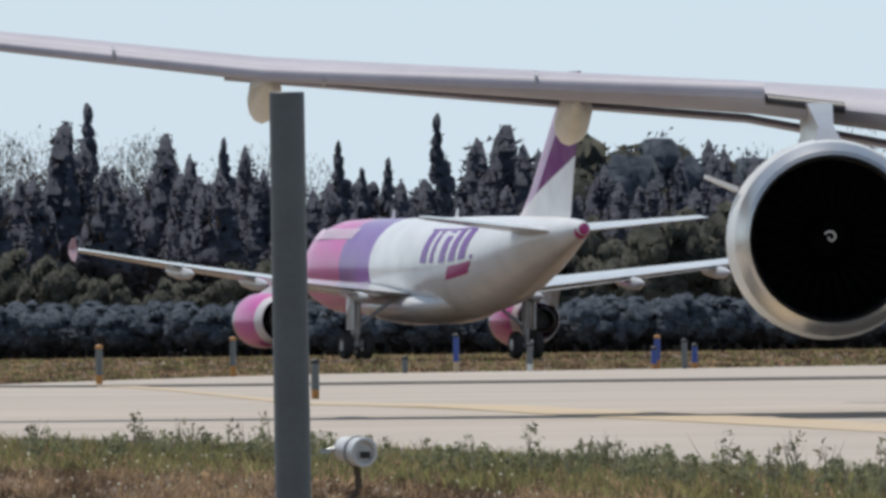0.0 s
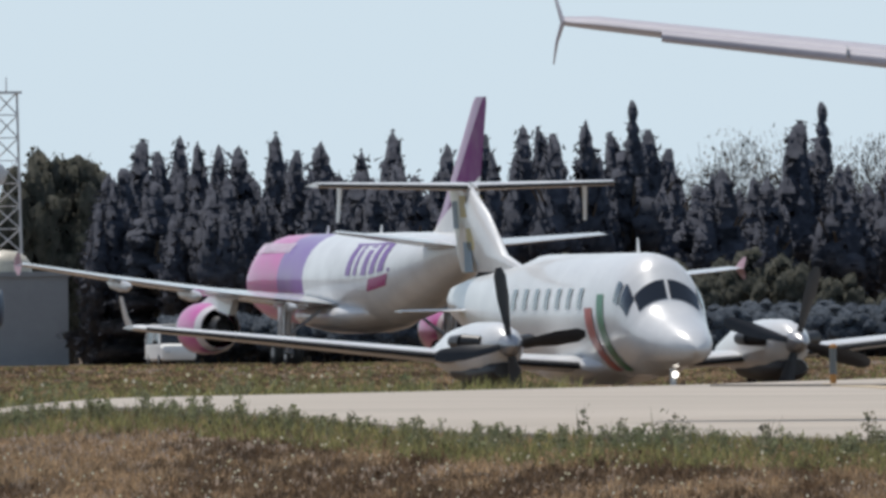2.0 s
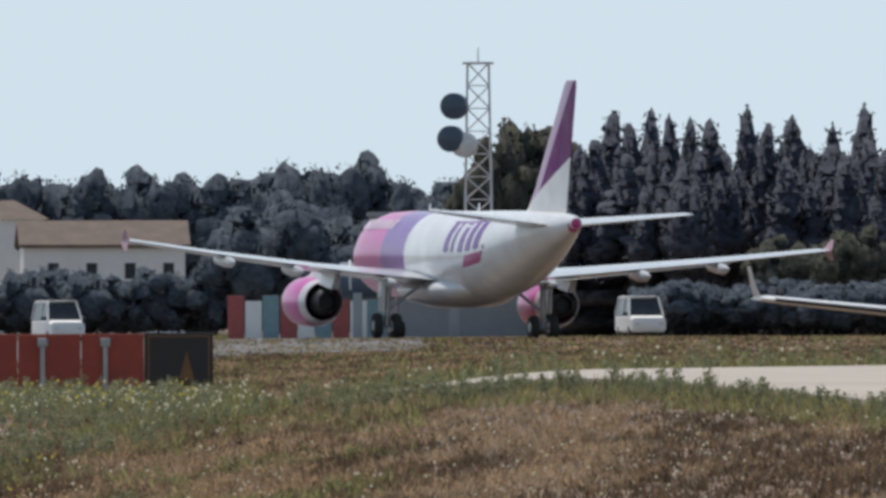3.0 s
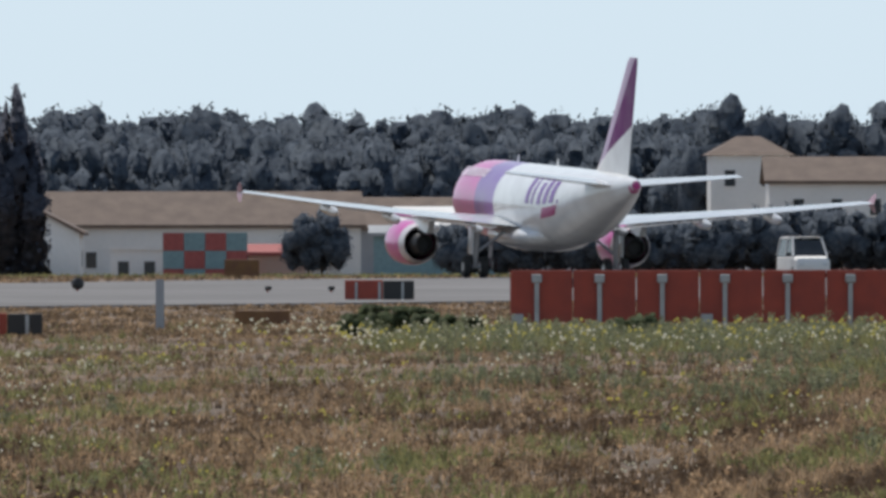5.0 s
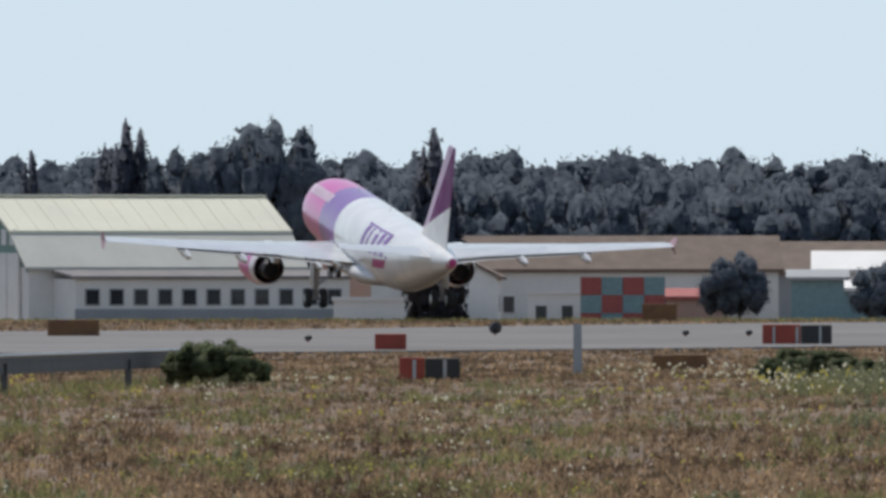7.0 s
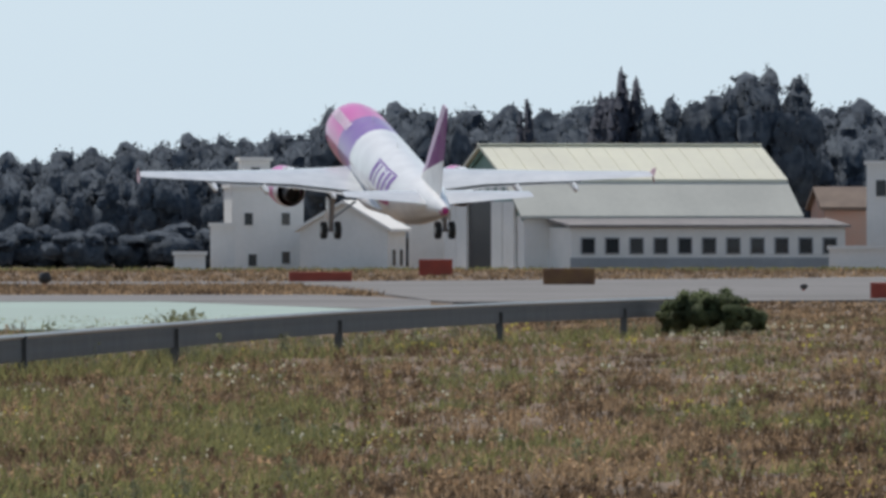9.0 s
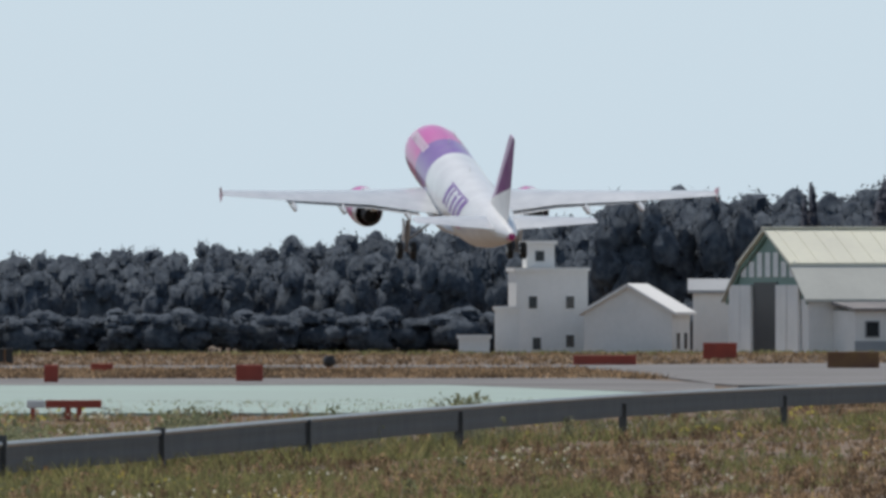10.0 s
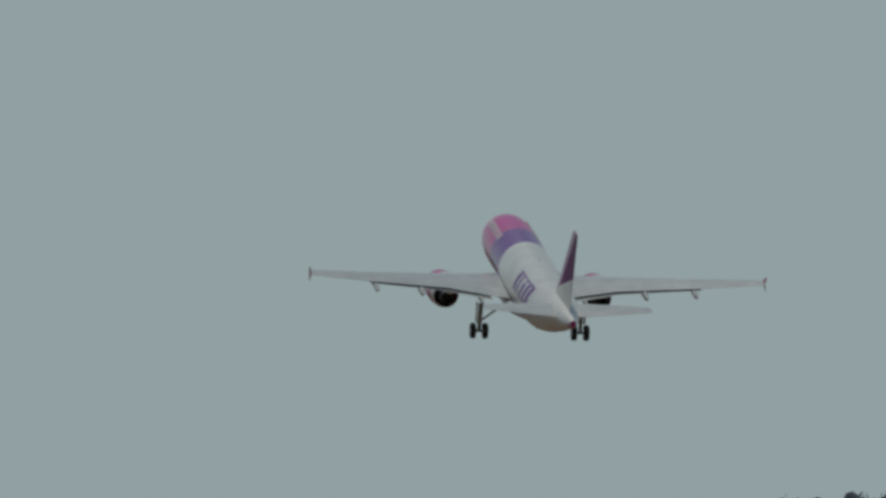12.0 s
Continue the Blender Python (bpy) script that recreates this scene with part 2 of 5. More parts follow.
M_VANBODY = material("pale_orange_car_paint", (0.62, 0.33, 0.17), 0.35, other=(0.55, 0.30, 0.16), scale=1.5, coat=0.3)
# pale cream stands for sun glare on the car's roof
M_VANROOF = material("roof_glare_cream", (0.72, 0.66, 0.54), 0.35, other=(0.64, 0.60, 0.50), scale=1.5)


# ---- mesh helpers ----
def part(name, bm, mat, parent=None, label="", smooth=True):
    """Links a bmesh as one mesh object under a thing or part."""
    bmesh.ops.recalc_face_normals(bm, faces=bm.faces)
    me = bpy.data.meshes.new(name)
    bm.to_mesh(me)
    bm.free()
    for m in (mat if isinstance(mat, (list, tuple)) else [mat]):
        me.materials.append(m)
    if smooth:
        me.polygons.foreach_set("use_smooth", [True] * len(me.polygons))
        me.set_sharp_from_angle(angle=radians(35))
    ob = new(name, me)
    if parent:
        ob.parent = parent
    if label:
        tagged(ob, label)
    return ob


def thing(name, label, category, group="", kind="", m=None):
    ob = new(name)
    tagged(ob, label, category, group, kind)
    if m is not None:
        ob.matrix_basis = m
    return ob


def loft(bm, rings, caps=True, mat=0):
    """Skin over rings of equal numbers of points."""
    vs = [[bm.verts.new(p) for p in r] for r in rings]
    n = len(vs[0])
    for a, b in zip(vs, vs[1:]):
        for i in range(n):
            bm.faces.new((a[i], a[(i + 1) % n], b[(i + 1) % n], b[i])).material_index = mat
    if caps:
        bm.faces.new(vs[0][::-1]).material_index = mat
        bm.faces.new(vs[-1]).material_index = mat
    return bm


def oval(y, cz, rx, rz, n=28, cx=0.0):
    return [(cx + rx * math.cos(2 * math.pi * i / n), y, cz + rz * math.sin(2 * math.pi * i / n)) for i in range(n)]


def box(bm, lo, hi, mat=0, bevel=0.0):
    x0, y0, z0 = lo
    x1, y1, z1 = hi
    v = [bm.verts.new(p) for p in ((x0, y0, z0), (x1, y0, z0), (x1, y1, z0), (x0, y1, z0), (x0, y0, z1), (x1, y0, z1), (x1, y1, z1), (x0, y1, z1))]
    fs = [bm.faces.new([v[i] for i in q]) for q in ((0, 3, 2, 1), (4, 5, 6, 7), (0, 1, 5, 4), (1, 2, 6, 5), (2, 3, 7, 6), (3, 0, 4, 7))]
    for f in fs:
        f.material_index = mat
    if bevel:
        es = {e for f in fs for e in f.edges}
        bmesh.ops.bevel(bm, geom=list(es), offset=bevel, segments=2, affect="EDGES", profile=0.5)
    return bm


def tube(bm, a, b, r0, r1=None, n=10, mat=0):
    """A tapered rod from a to b."""
    a, b = Vector(a), Vector(b)
    r1 = r0 if r1 is None else r1
    q = (b - a).to_track_quat("Z", "Y")
    ring = lambda p, r: [p + q @ Vector((r * math.cos(2 * math.pi * i / n), r * math.sin(2 * math.pi * i / n), 0)) for i in range(n)]
    return loft(bm, [ring(a, r0), ring(b, r1)], True, mat)


def turned(bm, profile, origin, axis=(0, 1, 0), n=32, mat=0, closed=False):
    """A turned body: profile of (along, radius) round the axis."""
    q = Vector(axis).to_track_quat("Z", "Y")
    o = Vector(origin)
    rings = [[o + q @ Vector((r * math.cos(2 * math.pi * i / n), r * math.sin(2 * math.pi * i / n), s)) for i in range(n)] for s, r in profile]
    return loft(bm, rings, not closed, mat)


AIRFOIL = [(0.0, 0.0), (0.02, 0.028), (0.10, 0.058), (0.30, 0.075), (0.60, 0.05), (0.85, 0.02), (1.0, 0.003),
           (1.0, -0.003), (0.85, -0.01), (0.60, -0.028), (0.30, -0.042), (0.10, -0.034), (0.02, -0.018)]


def foil(bm, sections, upright=False, mat=0):
    """A wing from sections (x, leading-edge y, z, chord, thickness factor); upright swaps span and thickness."""
    rings = []
    for x, y, z, c, k in sections:
        if upright:
            rings.append([(x + v * c * k, y - u * c, z) for u, v in AIRFOIL])
        else:
            rings.append([(x, y - u * c, z + v * c * k) for u, v in AIRFOIL])
    return loft(bm, rings, True, mat)


def mesh_from(name, verts, faces, mat, smooth=False):
    me = bpy.data.meshes.new(name)
    me.from_pydata(verts, [], faces)
    me.materials.append(mat)
    if smooth:
        me.polygons.foreach_set("use_smooth", [True] * len(me.polygons))
    return me


def triangles(name, pts, mat):
    """A mesh of loose triangles from an array (n, 3, 3)."""
    n = len(pts)
    me = bpy.data.meshes.new(name)
    me.vertices.add(3 * n)
    me.vertices.foreach_set("co", pts.astype(np.float32).ravel())
    me.loops.add(3 * n)
    me.loops.foreach_set("vertex_index", np.arange(3 * n, dtype=np.int32))
    me.polygons.add(n)
    me.polygons.foreach_set("loop_start", np.arange(0, 3 * n, 3, dtype=np.int32))
    me.materials.append(mat)
    me.update()
    me.validate()
    return me


# ---- ground ----
def ramp_between(x, pts):
    return float(np.interp(x, [p[0] for p in pts], [p[1] for p in pts]))


def taxi_far(a):
    """Distance of the taxiway's far edge, which is the crest of the apron."""
    return ramp_between(a, [(-2300, 325), (-1500, 350), (-600, 402), (0, 470), (1000, 495), (3000, 520)])


def ground_z(a, d):
    e = taxi_far(a)
    east = ramp_between(d, [(60, 0), (120, 0.1), (200, 0.6), (260, 0.8), (300, 1.0), (e - 20, 1.12), (e, 1.15), (e + 18, 0.1), (e + 110, 0.1), (e + 330, 0.3), (1030, 0.6), (1100, 0.75), (1500, 0.5)])
    west = ramp_between(d, [(560, 0), (800, 0.15), (1300, 0.43), (1400, 0.43), (1700, -0.3)])
    k = min(1, max(0, (a + 2900) / 1350))
    k = k * k * (3 - 2 * k)
    return west + (east - west) * k


def on_ground(a, d, lift=0.0):
    return polar(a, d, ground_z(a, d) + lift)


def build_ground():
    fine = [i * 60 - 8400 for i in range(190)]
    wide = [a * F for a in np.radians(np.linspace(4.2, 348, 44))]
    bearings = fine + wide
    dists = [1.5, 10, 30] + list(np.geomspace(50, 900, 120)) + list(np.geomspace(930, 4900, 40))
    verts, faces, n = [(0, 0, 0)], [], len(bearings)
    for d in dists:
        for a in bearings:
            p = on_ground(a, d)
            wob = 0.05 * noise.noise(Vector((p.x * 0.08, p.y * 0.03, 0))) if 90 < d < 560 and a < -2300 else 0
            verts.append((p.x, p.y, p.z + wob))
    for j in range(len(dists)):
        for i in range(n):
            i2 = (i + 1) % n
            a, b = 1 + j * n + i, 1 + j * n + i2
            if j == 0:
                faces.append((0, b, a))
            else:
                faces.append((a - n, b - n, b, a))
    ob = new("ground", mesh_from("ground", verts, faces, M_SOIL, True))
    tagged(ob, "dry brown grassland of an airfield, patchy and sunlit", "ground", kind="structure")


def ribbon(name, label, mat, a0, a1, near, far, lift, rows=14, step=40):
    """A sheet of pavement between two edges given as distance over bearing."""
    cols = np.arange(a0, a1 + 1, step)
    verts, faces = [], []
    for a in cols:
        for k in range(rows + 1):
            d = near(a) + (far(a) - near(a)) * k / rows
            verts.append(on_ground(a, d, lift))
            if k == rows:
                verts.append(on_ground(a, d, -.25))
                verts.append(on_ground(a, near(a), -.25))
    m = rows + 3
    for i in range(len(cols) - 1):
        for k in range(rows):
            faces.append((i * m + k, (i + 1) * m + k, (i + 1) * m + k + 1, i * m + k + 1))
        faces.append((i * m + rows + 2, (i + 1) * m + rows + 2, (i + 1) * m, i * m))
    ob = new(name, mesh_from(name, verts, faces, mat))
    if label:
        tagged(ob, label, "pavement", kind="structure")
    return ob


build_ground()
taxi_near = lambda a: ramp_between(a, [(-2050, 328), (-1507, 318), (-1000, 276), (-500, 268), (0, 256), (500, 236), (1050, 216), (3000, 190)])
ribbon("taxiway", "pale sun-bleached concrete taxiway with yellow guide line", M_CONC, -2050, 3000, taxi_near, lambda a: taxi_far(a) + 0.4, 0.06)
line = lambda a: ramp_between(a, [(-360, 395), (-255, 382), (0, 315), (500, 285), (1053, 260), (3000, 220)])
ob = ribbon("taxi_line", "", M_YELLOW, -360, 3000, line, lambda a: line(a) + 10, 0.075, 1)
tagged(ob, "worn yellow taxi guide line painted on the concrete", "line", kind="structure")
ob = ribbon("joint_line", "", M_JOINT, -560, 3000, lambda a: ramp_between(a, [(-560, 391), (120, 398), (3000, 398)]), lambda a: ramp_between(a, [(-560, 393), (120, 409), (3000, 415)]), 0.08, 1)
tagged(ob, "dark drainage joint running along the taxiway", "joint", kind="structure")
rw_near = lambda a: ramp_between(a, [(-7800, 1015), (-5050, 1010), (-4800, 765), (-4200, 775), (-3500, 815), (-2900, 860), (-1900, 960)])
rw_far = lambda a: ramp_between(a, [(-7800, 1058), (-5100, 1066), (-4200, 1130), (-3500, 1265), (-3000, 1350), (-1900, 1360)])
ribbon("runway", "pale grey runway surface shimmering in the heat", M_RUNWAY, -8300, -1900, rw_near, rw_far, 0.07)
ribbon("runway_shoulder", "pale green painted paved shoulder", M_WETGREEN, -8300, -4900, lambda a: 560, lambda a: ramp_between(a, [(-5300, 772), (-4900, 690)]), 0.07)
ribbon("taxi_strip", "pale grey paved strip beside the green shoulder", M_RUNWAY, -8300, -4790, lambda a: ramp_between(a, [(-5300, 773), (-4900, 691), (-4790, 700)]), lambda a: ramp_between(a, [(-5000, 850), (-4790, 768)]), 0.075)


# ---- aircraft ----
def wheel_set(name, parent, x, y, z, r, w, gap):
    """Two wheels on an axle, each with tyre and rim."""
    for s in (-1, 1):
        bm = bmesh.new()
        turned(bm, [(-w / 2, r * 0.72), (-w / 2 * 0.9, r * 0.92), (-w / 4, r), (w / 4, r), (w / 2 * 0.9, r * 0.92), (w / 2, r * 0.72)], (x + s * gap, y, z), (1, 0, 0), 20)
        t = part("wheel", bm, M_TYRE, parent)
        bm = bmesh.new()
        turned(bm, [(-w / 2 - 0.01, r * 0.3), (-w / 2 + 0.02, r * 0.7), (w / 2 - 0.02, r * 0.7), (w / 2 + 0.01, r * 0.3)], (x + s * gap, y, z), (1, 0, 0), 14)
        part("rim", bm, M_STRUT, t)


def airliner(name, label, paint, fin_paint, nac_paint, wing_paint, lip, marks, flex, fat, bow):
    """A single-aisle twin jet, nose to +y, ground at z 0 below the main wheels. 37.6 m long, 34.1 m span."""
    jet = thing(name, label, "aircraft")
    legs, wings = [], []
    bm = bmesh.new()
    C = 3.95
    st = [(17.71, C - .55, .02, .02), (17.5, C - .52, .42, .40), (17.0, C - .45, .80, .74), (16.2, C - .33, 1.18, 1.12), (15.2, C - .18, 1.52, 1.52), (13.8, C - .06, 1.82, 1.88), (12.2, C, 1.95, 2.03), (10, C, 1.975, 2.07),
          (4, C, 1.975, 2.07), (-3, C, 1.975, 2.07), (-6.5, C + .03, 1.97, 2.06), (-8.5, C + .14, 1.93, 1.94), (-11, C + .40, 1.76, 1.68), (-13.5, C + .72, 1.45, 1.34),
          (-16, C + 1.05, 1.05, .98), (-18, C + 1.30, .68, .66), (-19.3, C + 1.45, .42, .42), (-19.86, C + 1.50, .26, .26)]
    loft(bm, [oval(*s) for s in st])
    body = part("fuselage", bm, paint, jet)
    bm = bmesh.new()
    turned(bm, [(0, .415), (.42, .31), (.66, .2), (.70, .05)], (0, -19.28, C + 1.45), (0, -1, 0.07), 18)
    part("tail_cone", bm, M_MAGENTA if marks else M_ALU, jet)
    bm = bmesh.new()
    loft(bm, [oval(7.5, 2.35, .3, .12), oval(6.0, 2.25, 1.75, .62), (oval(3, 2.22, 2.1, .78)), oval(-1.5, 2.24, 2.1, .76), oval(-4.2, 2.35, 1.6, .5), oval(-6, 2.5, .3, .15)])
    part("belly_fairing", bm, M_WHITE if marks else wing_paint, jet)
    for s in (-1, 1):
        bm = bmesh.new()
        foil(bm, [(s * 1.2, 6.9, 2.72, 8.0, .85), (s * 3.0, 5.9, 2.90 + bow * .8, 6.6, .82), (s * 6.4, 4.1, 3.26 + flex * .1 + bow, 4.2, .9 * fat), (s * 12, 1.2, 3.86 + flex * .55 + bow * .1, 2.8, .95 * fat), (s * 16.6, -1.2, 4.42 + flex, 1.65, 1.0 * fat), (s * 17.0, -1.5, 4.46 + flex, 1.3, .7)])
        wing = part("wing", bm, wing_paint, jet)
        wings.append((s, wing))
        bm = bmesh.new()
        foil(bm, [(s * 3.1, -.05, 2.70, 1.25, .8), (s * 6.4, .68, 3.08 + flex * .1 + bow, 1.10, .8), (s * 12.4, -1.02, 3.80 + flex * .55 + bow * .1, .80, .8)])
        part("flap", bm, wing_paint, wing)
        if not marks:
            bm = bmesh.new()
            foil(bm, [(s * 6.35, 4.36, 3.34 + bow, .78, 2.6), (s * 12, 1.36, 3.80 + flex * .55 + bow * .1, .62, 2.6), (s * 15.85, -.68, 4.28 + flex * .8, .45, 2.5)])
            slat = part("slat", bm, wing_paint, wing)
            for x, y, z, c in ((8.9, 3.0, 3.555 + bow * .75 + flex * .2, .72), (11.3, 1.73, 3.74 + flex * .5 + bow * .15, .65), (13.7, .47, 4.01 + flex * .68 + bow * .2, .56)):
                bm = bmesh.new()
                foil(bm, [(s * x, y + .012, z, c, 2.66), (s * (x + .028), y - .002, z + .003, c, 2.66)])
                part("slat_joint", bm, M_STRUT, slat)
            # solid dark piece painted as the shade of the gap beside the pylon
            bm = bmesh.new()
            foil(bm, [(s * 5.45, 4.72, 3.17 + bow * .95, .5, 2.4), (s * 6.33, 4.26, 3.28 + bow, .45, 2.4)])
            part("slat_gap_shade", bm, M_DARK, wing)
        bm = bmesh.new()
        for k in (0, 1):
            z0, z1 = (4.45 + flex, 4.98 + flex) if k == 0 else (4.47 + flex, 3.98 + flex)
            foil(bm, [(s * 16.98, -1.35, z0, 1.5, .35), (s * 17.06, -1.75, (z0 + z1) / 2, 1.1, .3), (s * 17.1, -2.35, z1, .5, .3)], True)
        part("wingtip_fence", bm, M_TIP if marks else wing_paint, wing)
        for x, r in ((3.9, .20), (8.4, .25), (11.95, .24)):
            ty = float(np.interp(x, [3, 6.4, 12], [-.7, -.1, -1.6]))
            tz = float(np.interp(x, [3, 6.4, 12], [2.75 + bow, 3.12 + flex * .1 + bow, 3.74 + flex * .55 + bow * .1]))
            bm = bmesh.new()
            loft(bm, [oval(ty + 2.6, tz - .02, .03, .04, 12, s * x), oval(ty + 1.9, tz - .08, r * .75, r * .9, 12, s * x), oval(ty + .6, tz - .16, r * .8, r * 1.2, 12, s * x), oval(ty - .8, tz - .22, r * .7, r, 12, s * x), oval(ty - 1.5, tz - .2, .04, .06, 12, s * x)])
            part("flap_fairing", bm, M_CREAM if not marks else wing_paint, wing)
        # engine: cowl with lip, fan, spinner and core
        ex, ez = s * 5.75, 1.66 if marks else 1.92
        g = 1.0 if marks else .955
        sized = lambda prof: [(y, r * g) for y, r in prof]
        bm = bmesh.new()
        turned(bm, sized([(7.0, .97), (7.9, .945), (8.12, .955), (8.2, .985), (8.17, 1.03), (8.0, 1.08), (7.6, 1.15), (6.9, 1.19), (5.8, 1.17), (4.9, 1.07), (4.3, .94), (4.28, .90), (4.9, .88), (7.0, .97)]), (ex, 0, ez), (0, 1, 0), 44, closed=True)
        cowl = part("engine_cowl", bm, nac_paint, jet)
        bm = bmesh.new()
        turned(bm, sized([(7.86, .938), (7.95, .940), (8.15, .955), (8.225, .99), (8.19, 1.04), (8.0, 1.095), (7.72, 1.145), (7.70, 1.12), (7.9, .99), (7.86, .938)]), (ex, 0, ez), (0, 1, 0), 44, closed=True)
        part("intake_lip", bm, lip, cowl)
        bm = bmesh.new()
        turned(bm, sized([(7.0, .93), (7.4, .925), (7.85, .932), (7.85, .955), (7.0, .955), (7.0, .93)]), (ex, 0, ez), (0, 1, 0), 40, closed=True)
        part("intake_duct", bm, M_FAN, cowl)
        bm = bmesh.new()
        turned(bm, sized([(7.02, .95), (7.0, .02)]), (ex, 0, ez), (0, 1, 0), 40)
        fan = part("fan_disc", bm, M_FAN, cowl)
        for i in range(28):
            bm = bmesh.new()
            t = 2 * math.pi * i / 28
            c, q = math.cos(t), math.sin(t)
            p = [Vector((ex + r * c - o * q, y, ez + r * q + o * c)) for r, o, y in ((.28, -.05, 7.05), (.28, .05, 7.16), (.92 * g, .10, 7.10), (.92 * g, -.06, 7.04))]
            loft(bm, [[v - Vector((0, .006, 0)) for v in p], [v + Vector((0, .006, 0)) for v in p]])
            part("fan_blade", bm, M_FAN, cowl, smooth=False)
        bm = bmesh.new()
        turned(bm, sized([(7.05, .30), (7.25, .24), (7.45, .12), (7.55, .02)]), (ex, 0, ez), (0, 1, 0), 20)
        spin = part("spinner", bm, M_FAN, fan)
        if not marks:
            bm = bmesh.new()
            pts = []
            for i in range(15):
                t = .5 + i * .42
                r = .075 - i * .0038
                pts.append(Vector((ex + r * math.cos(t), 7.56 - r * .4, ez + .02 + r * math.sin(t))))
            for p, q in zip(pts, pts[1:]):
                tube(bm, p, q, .013, n=6)
            part("spiral_mark", bm, M_CASE, spin)
            bm = bmesh.new()
            loft(bm, [[(ex + s * 1.02, 7.2, ez + .55), (ex + s * 1.02, 5.9, ez + .55), (ex + s * 1.02, 5.9, ez + .60), (ex + s * 1.02, 7.2, ez + .60)],
                      [(ex + s * 1.36, 6.4, ez + .71), (ex + s * 1.36, 5.9, ez + .71), (ex + s * 1.36, 5.9, ez + .75), (ex + s * 1.36, 6.4, ez + .75)]])
            part("strake", bm, M_CASE, cowl)
        bm = bmesh.new()
        turned(bm, [(5.2, .66), (4.2, .62), (3.5, .48), (3.45, .42), (4.0, .40)], (ex, 0, ez), (0, 1, 0), 28)
        part("exhaust_nozzle", bm, M_DARK, cowl)
        bm = bmesh.new()
        k = 1.0 if marks else .62
        loft(bm, [[(ex - k * .25, 7.2, ez + 1.1), (ex + k * .25, 7.2, ez + 1.1), (ex + k * .2, 2.2, ez + .6), (ex - k * .2, 2.2, ez + .6)], [(ex - k * .14, 6.6, ez + 1.28), (ex + k * .14, 6.6, ez + 1.28), (ex + k * .16, 2.0, ez + .9), (ex - k * .16, 2.0, ez + .9)],
                  [(ex - k * .24, 4.9, 3.24 + bow), (ex + k * .24, 4.9, 3.24 + bow), (ex + k * .14, 1.6, 3.1 + bow), (ex - k * .14, 1.6, 3.1 + bow)]])
        part("pylon", bm, M_ALU if not marks else M_WHITE, jet)
        bm = bmesh.new()
        foil(bm, [(s * .5, -13.3, 5.35, 4.1, .9), (s * 6.1, -16.2, 5.92, 1.6, .9), (s * 6.22, -16.5, 5.93, 1.2, .6)])
        part("tailplane", bm, wing_paint, jet)
        # main gear
        bm = bmesh.new()
        tube(bm, (s * 3.80, 0, .58), (s * 3.75, -.1, 2.7), .14, .17)
        tube(bm, (s * 3.8, 0, 1.3), (s * 2.2, .05, 2.5), .08)
        tube(bm, (s * 3.35, 0, .58), (s * 4.25, 0, .58), .1)
        tube(bm, (s * 3.8, 0, .9), (s * 3.78, .55, 1.9), .05)
        leg = part("main_gear", bm, M_STRUT, jet)
        legs.append(leg)
        bm = bmesh.new()
        box(bm, (s * 4.05 - .03, -.5, 1.25), (s * 4.05 + .03, .5, 2.75), bevel=.02)
        part("gear_door", bm, M_WHITE, leg)
        wheel_set("wheel", leg, s * 3.8, 0, .585, .585, .40, .46)
    bm = bmesh.new()
    foil(bm, [(0, -9.6, 5.75, 8.3, .5), (0, -11.4, 6.1, 6.7, .7), (0, -12.6, 7.0, 5.7, .8), (0, -17.4, 11.8, 2.15, .8), (0, -17.8, 12.05, 1.7, .5)], True)
    fin = part("fin", bm, fin_paint, jet)
    bm = bmesh.new()
    tube(bm, (0, 12.64, .4), (0, 12.5, 2.1), .1)
    tube(bm, (-.25, 12.64, .4), (.25, 12.64, .4), .07)
    leg = part("nose_gear", bm, M_STRUT, jet)
    wheel_set("wheel", leg, 0, 12.64, .40, .40, .22, .25)
    # flight deck glazing and antennas
    for s in (-1, 1):
        bm = bmesh.new()
        for x0, x1, y0, y1 in ((.08, .72, 16.25, 16.0), (.78, 1.12, 15.95, 15.45), (1.16, 1.40, 15.4, 14.8)):
            v = [(s * x0, y0 + .08, 4.35), (s * x1, y1 + .08, 4.33), (s * x1 * .88, y1 - .35, 4.86), (s * x0, y0 - .42, 4.92)]
            bm.faces.new([bm.verts.new(p) for p in v])
        part("cockpit_window", bm, M_GLASS, body)
    for y in (7, -2):
        bm = bmesh.new()
        foil(bm, [(0, y, C + 2.03, .5, .6), (0, y - .25, C + 2.45, .25, .6)], True)
        part("antenna", bm, M_WHITE, body)
    if marks:
        skin = lambda y, t, off=.015: (-math.cos(t) * (float(np.interp(y, [-13.5, -11, -8.5, -6.5], [1.45, 1.76, 1.93, 1.972])) + off), y,
                                      float(np.interp(y, [-13.5, -11, -8.5, -6.5], [C + .72, C + .4, C + .14, C])) + math.sin(t) * (float(np.interp(y, [-13.5, -11, -8.5, -6.5], [1.34, 1.68, 1.94, 2.06])) + off))
        def decal(dname, mat, y0, y1, t0, t1, slant=0.0, side=1):
            bm = bmesh.new()
            grid = [[bm.verts.new((side * skin(y0 + (y1 - y0) * i / 4 + slant * j / 5, t0 + (t1 - t0) * j / 5)[0], *skin(y0 + (y1 - y0) * i / 4 + slant * j / 5, t0 + (t1 - t0) * j / 5)[1:])) for j in range(6)] for i in range(5)]
            for i in range(4):
                for j in range(5):
                    bm.faces.new((grid[i][j], grid[i + 1][j], grid[i + 1][j + 1], grid[i][j + 1]))
            part(dname, bm, mat, body)
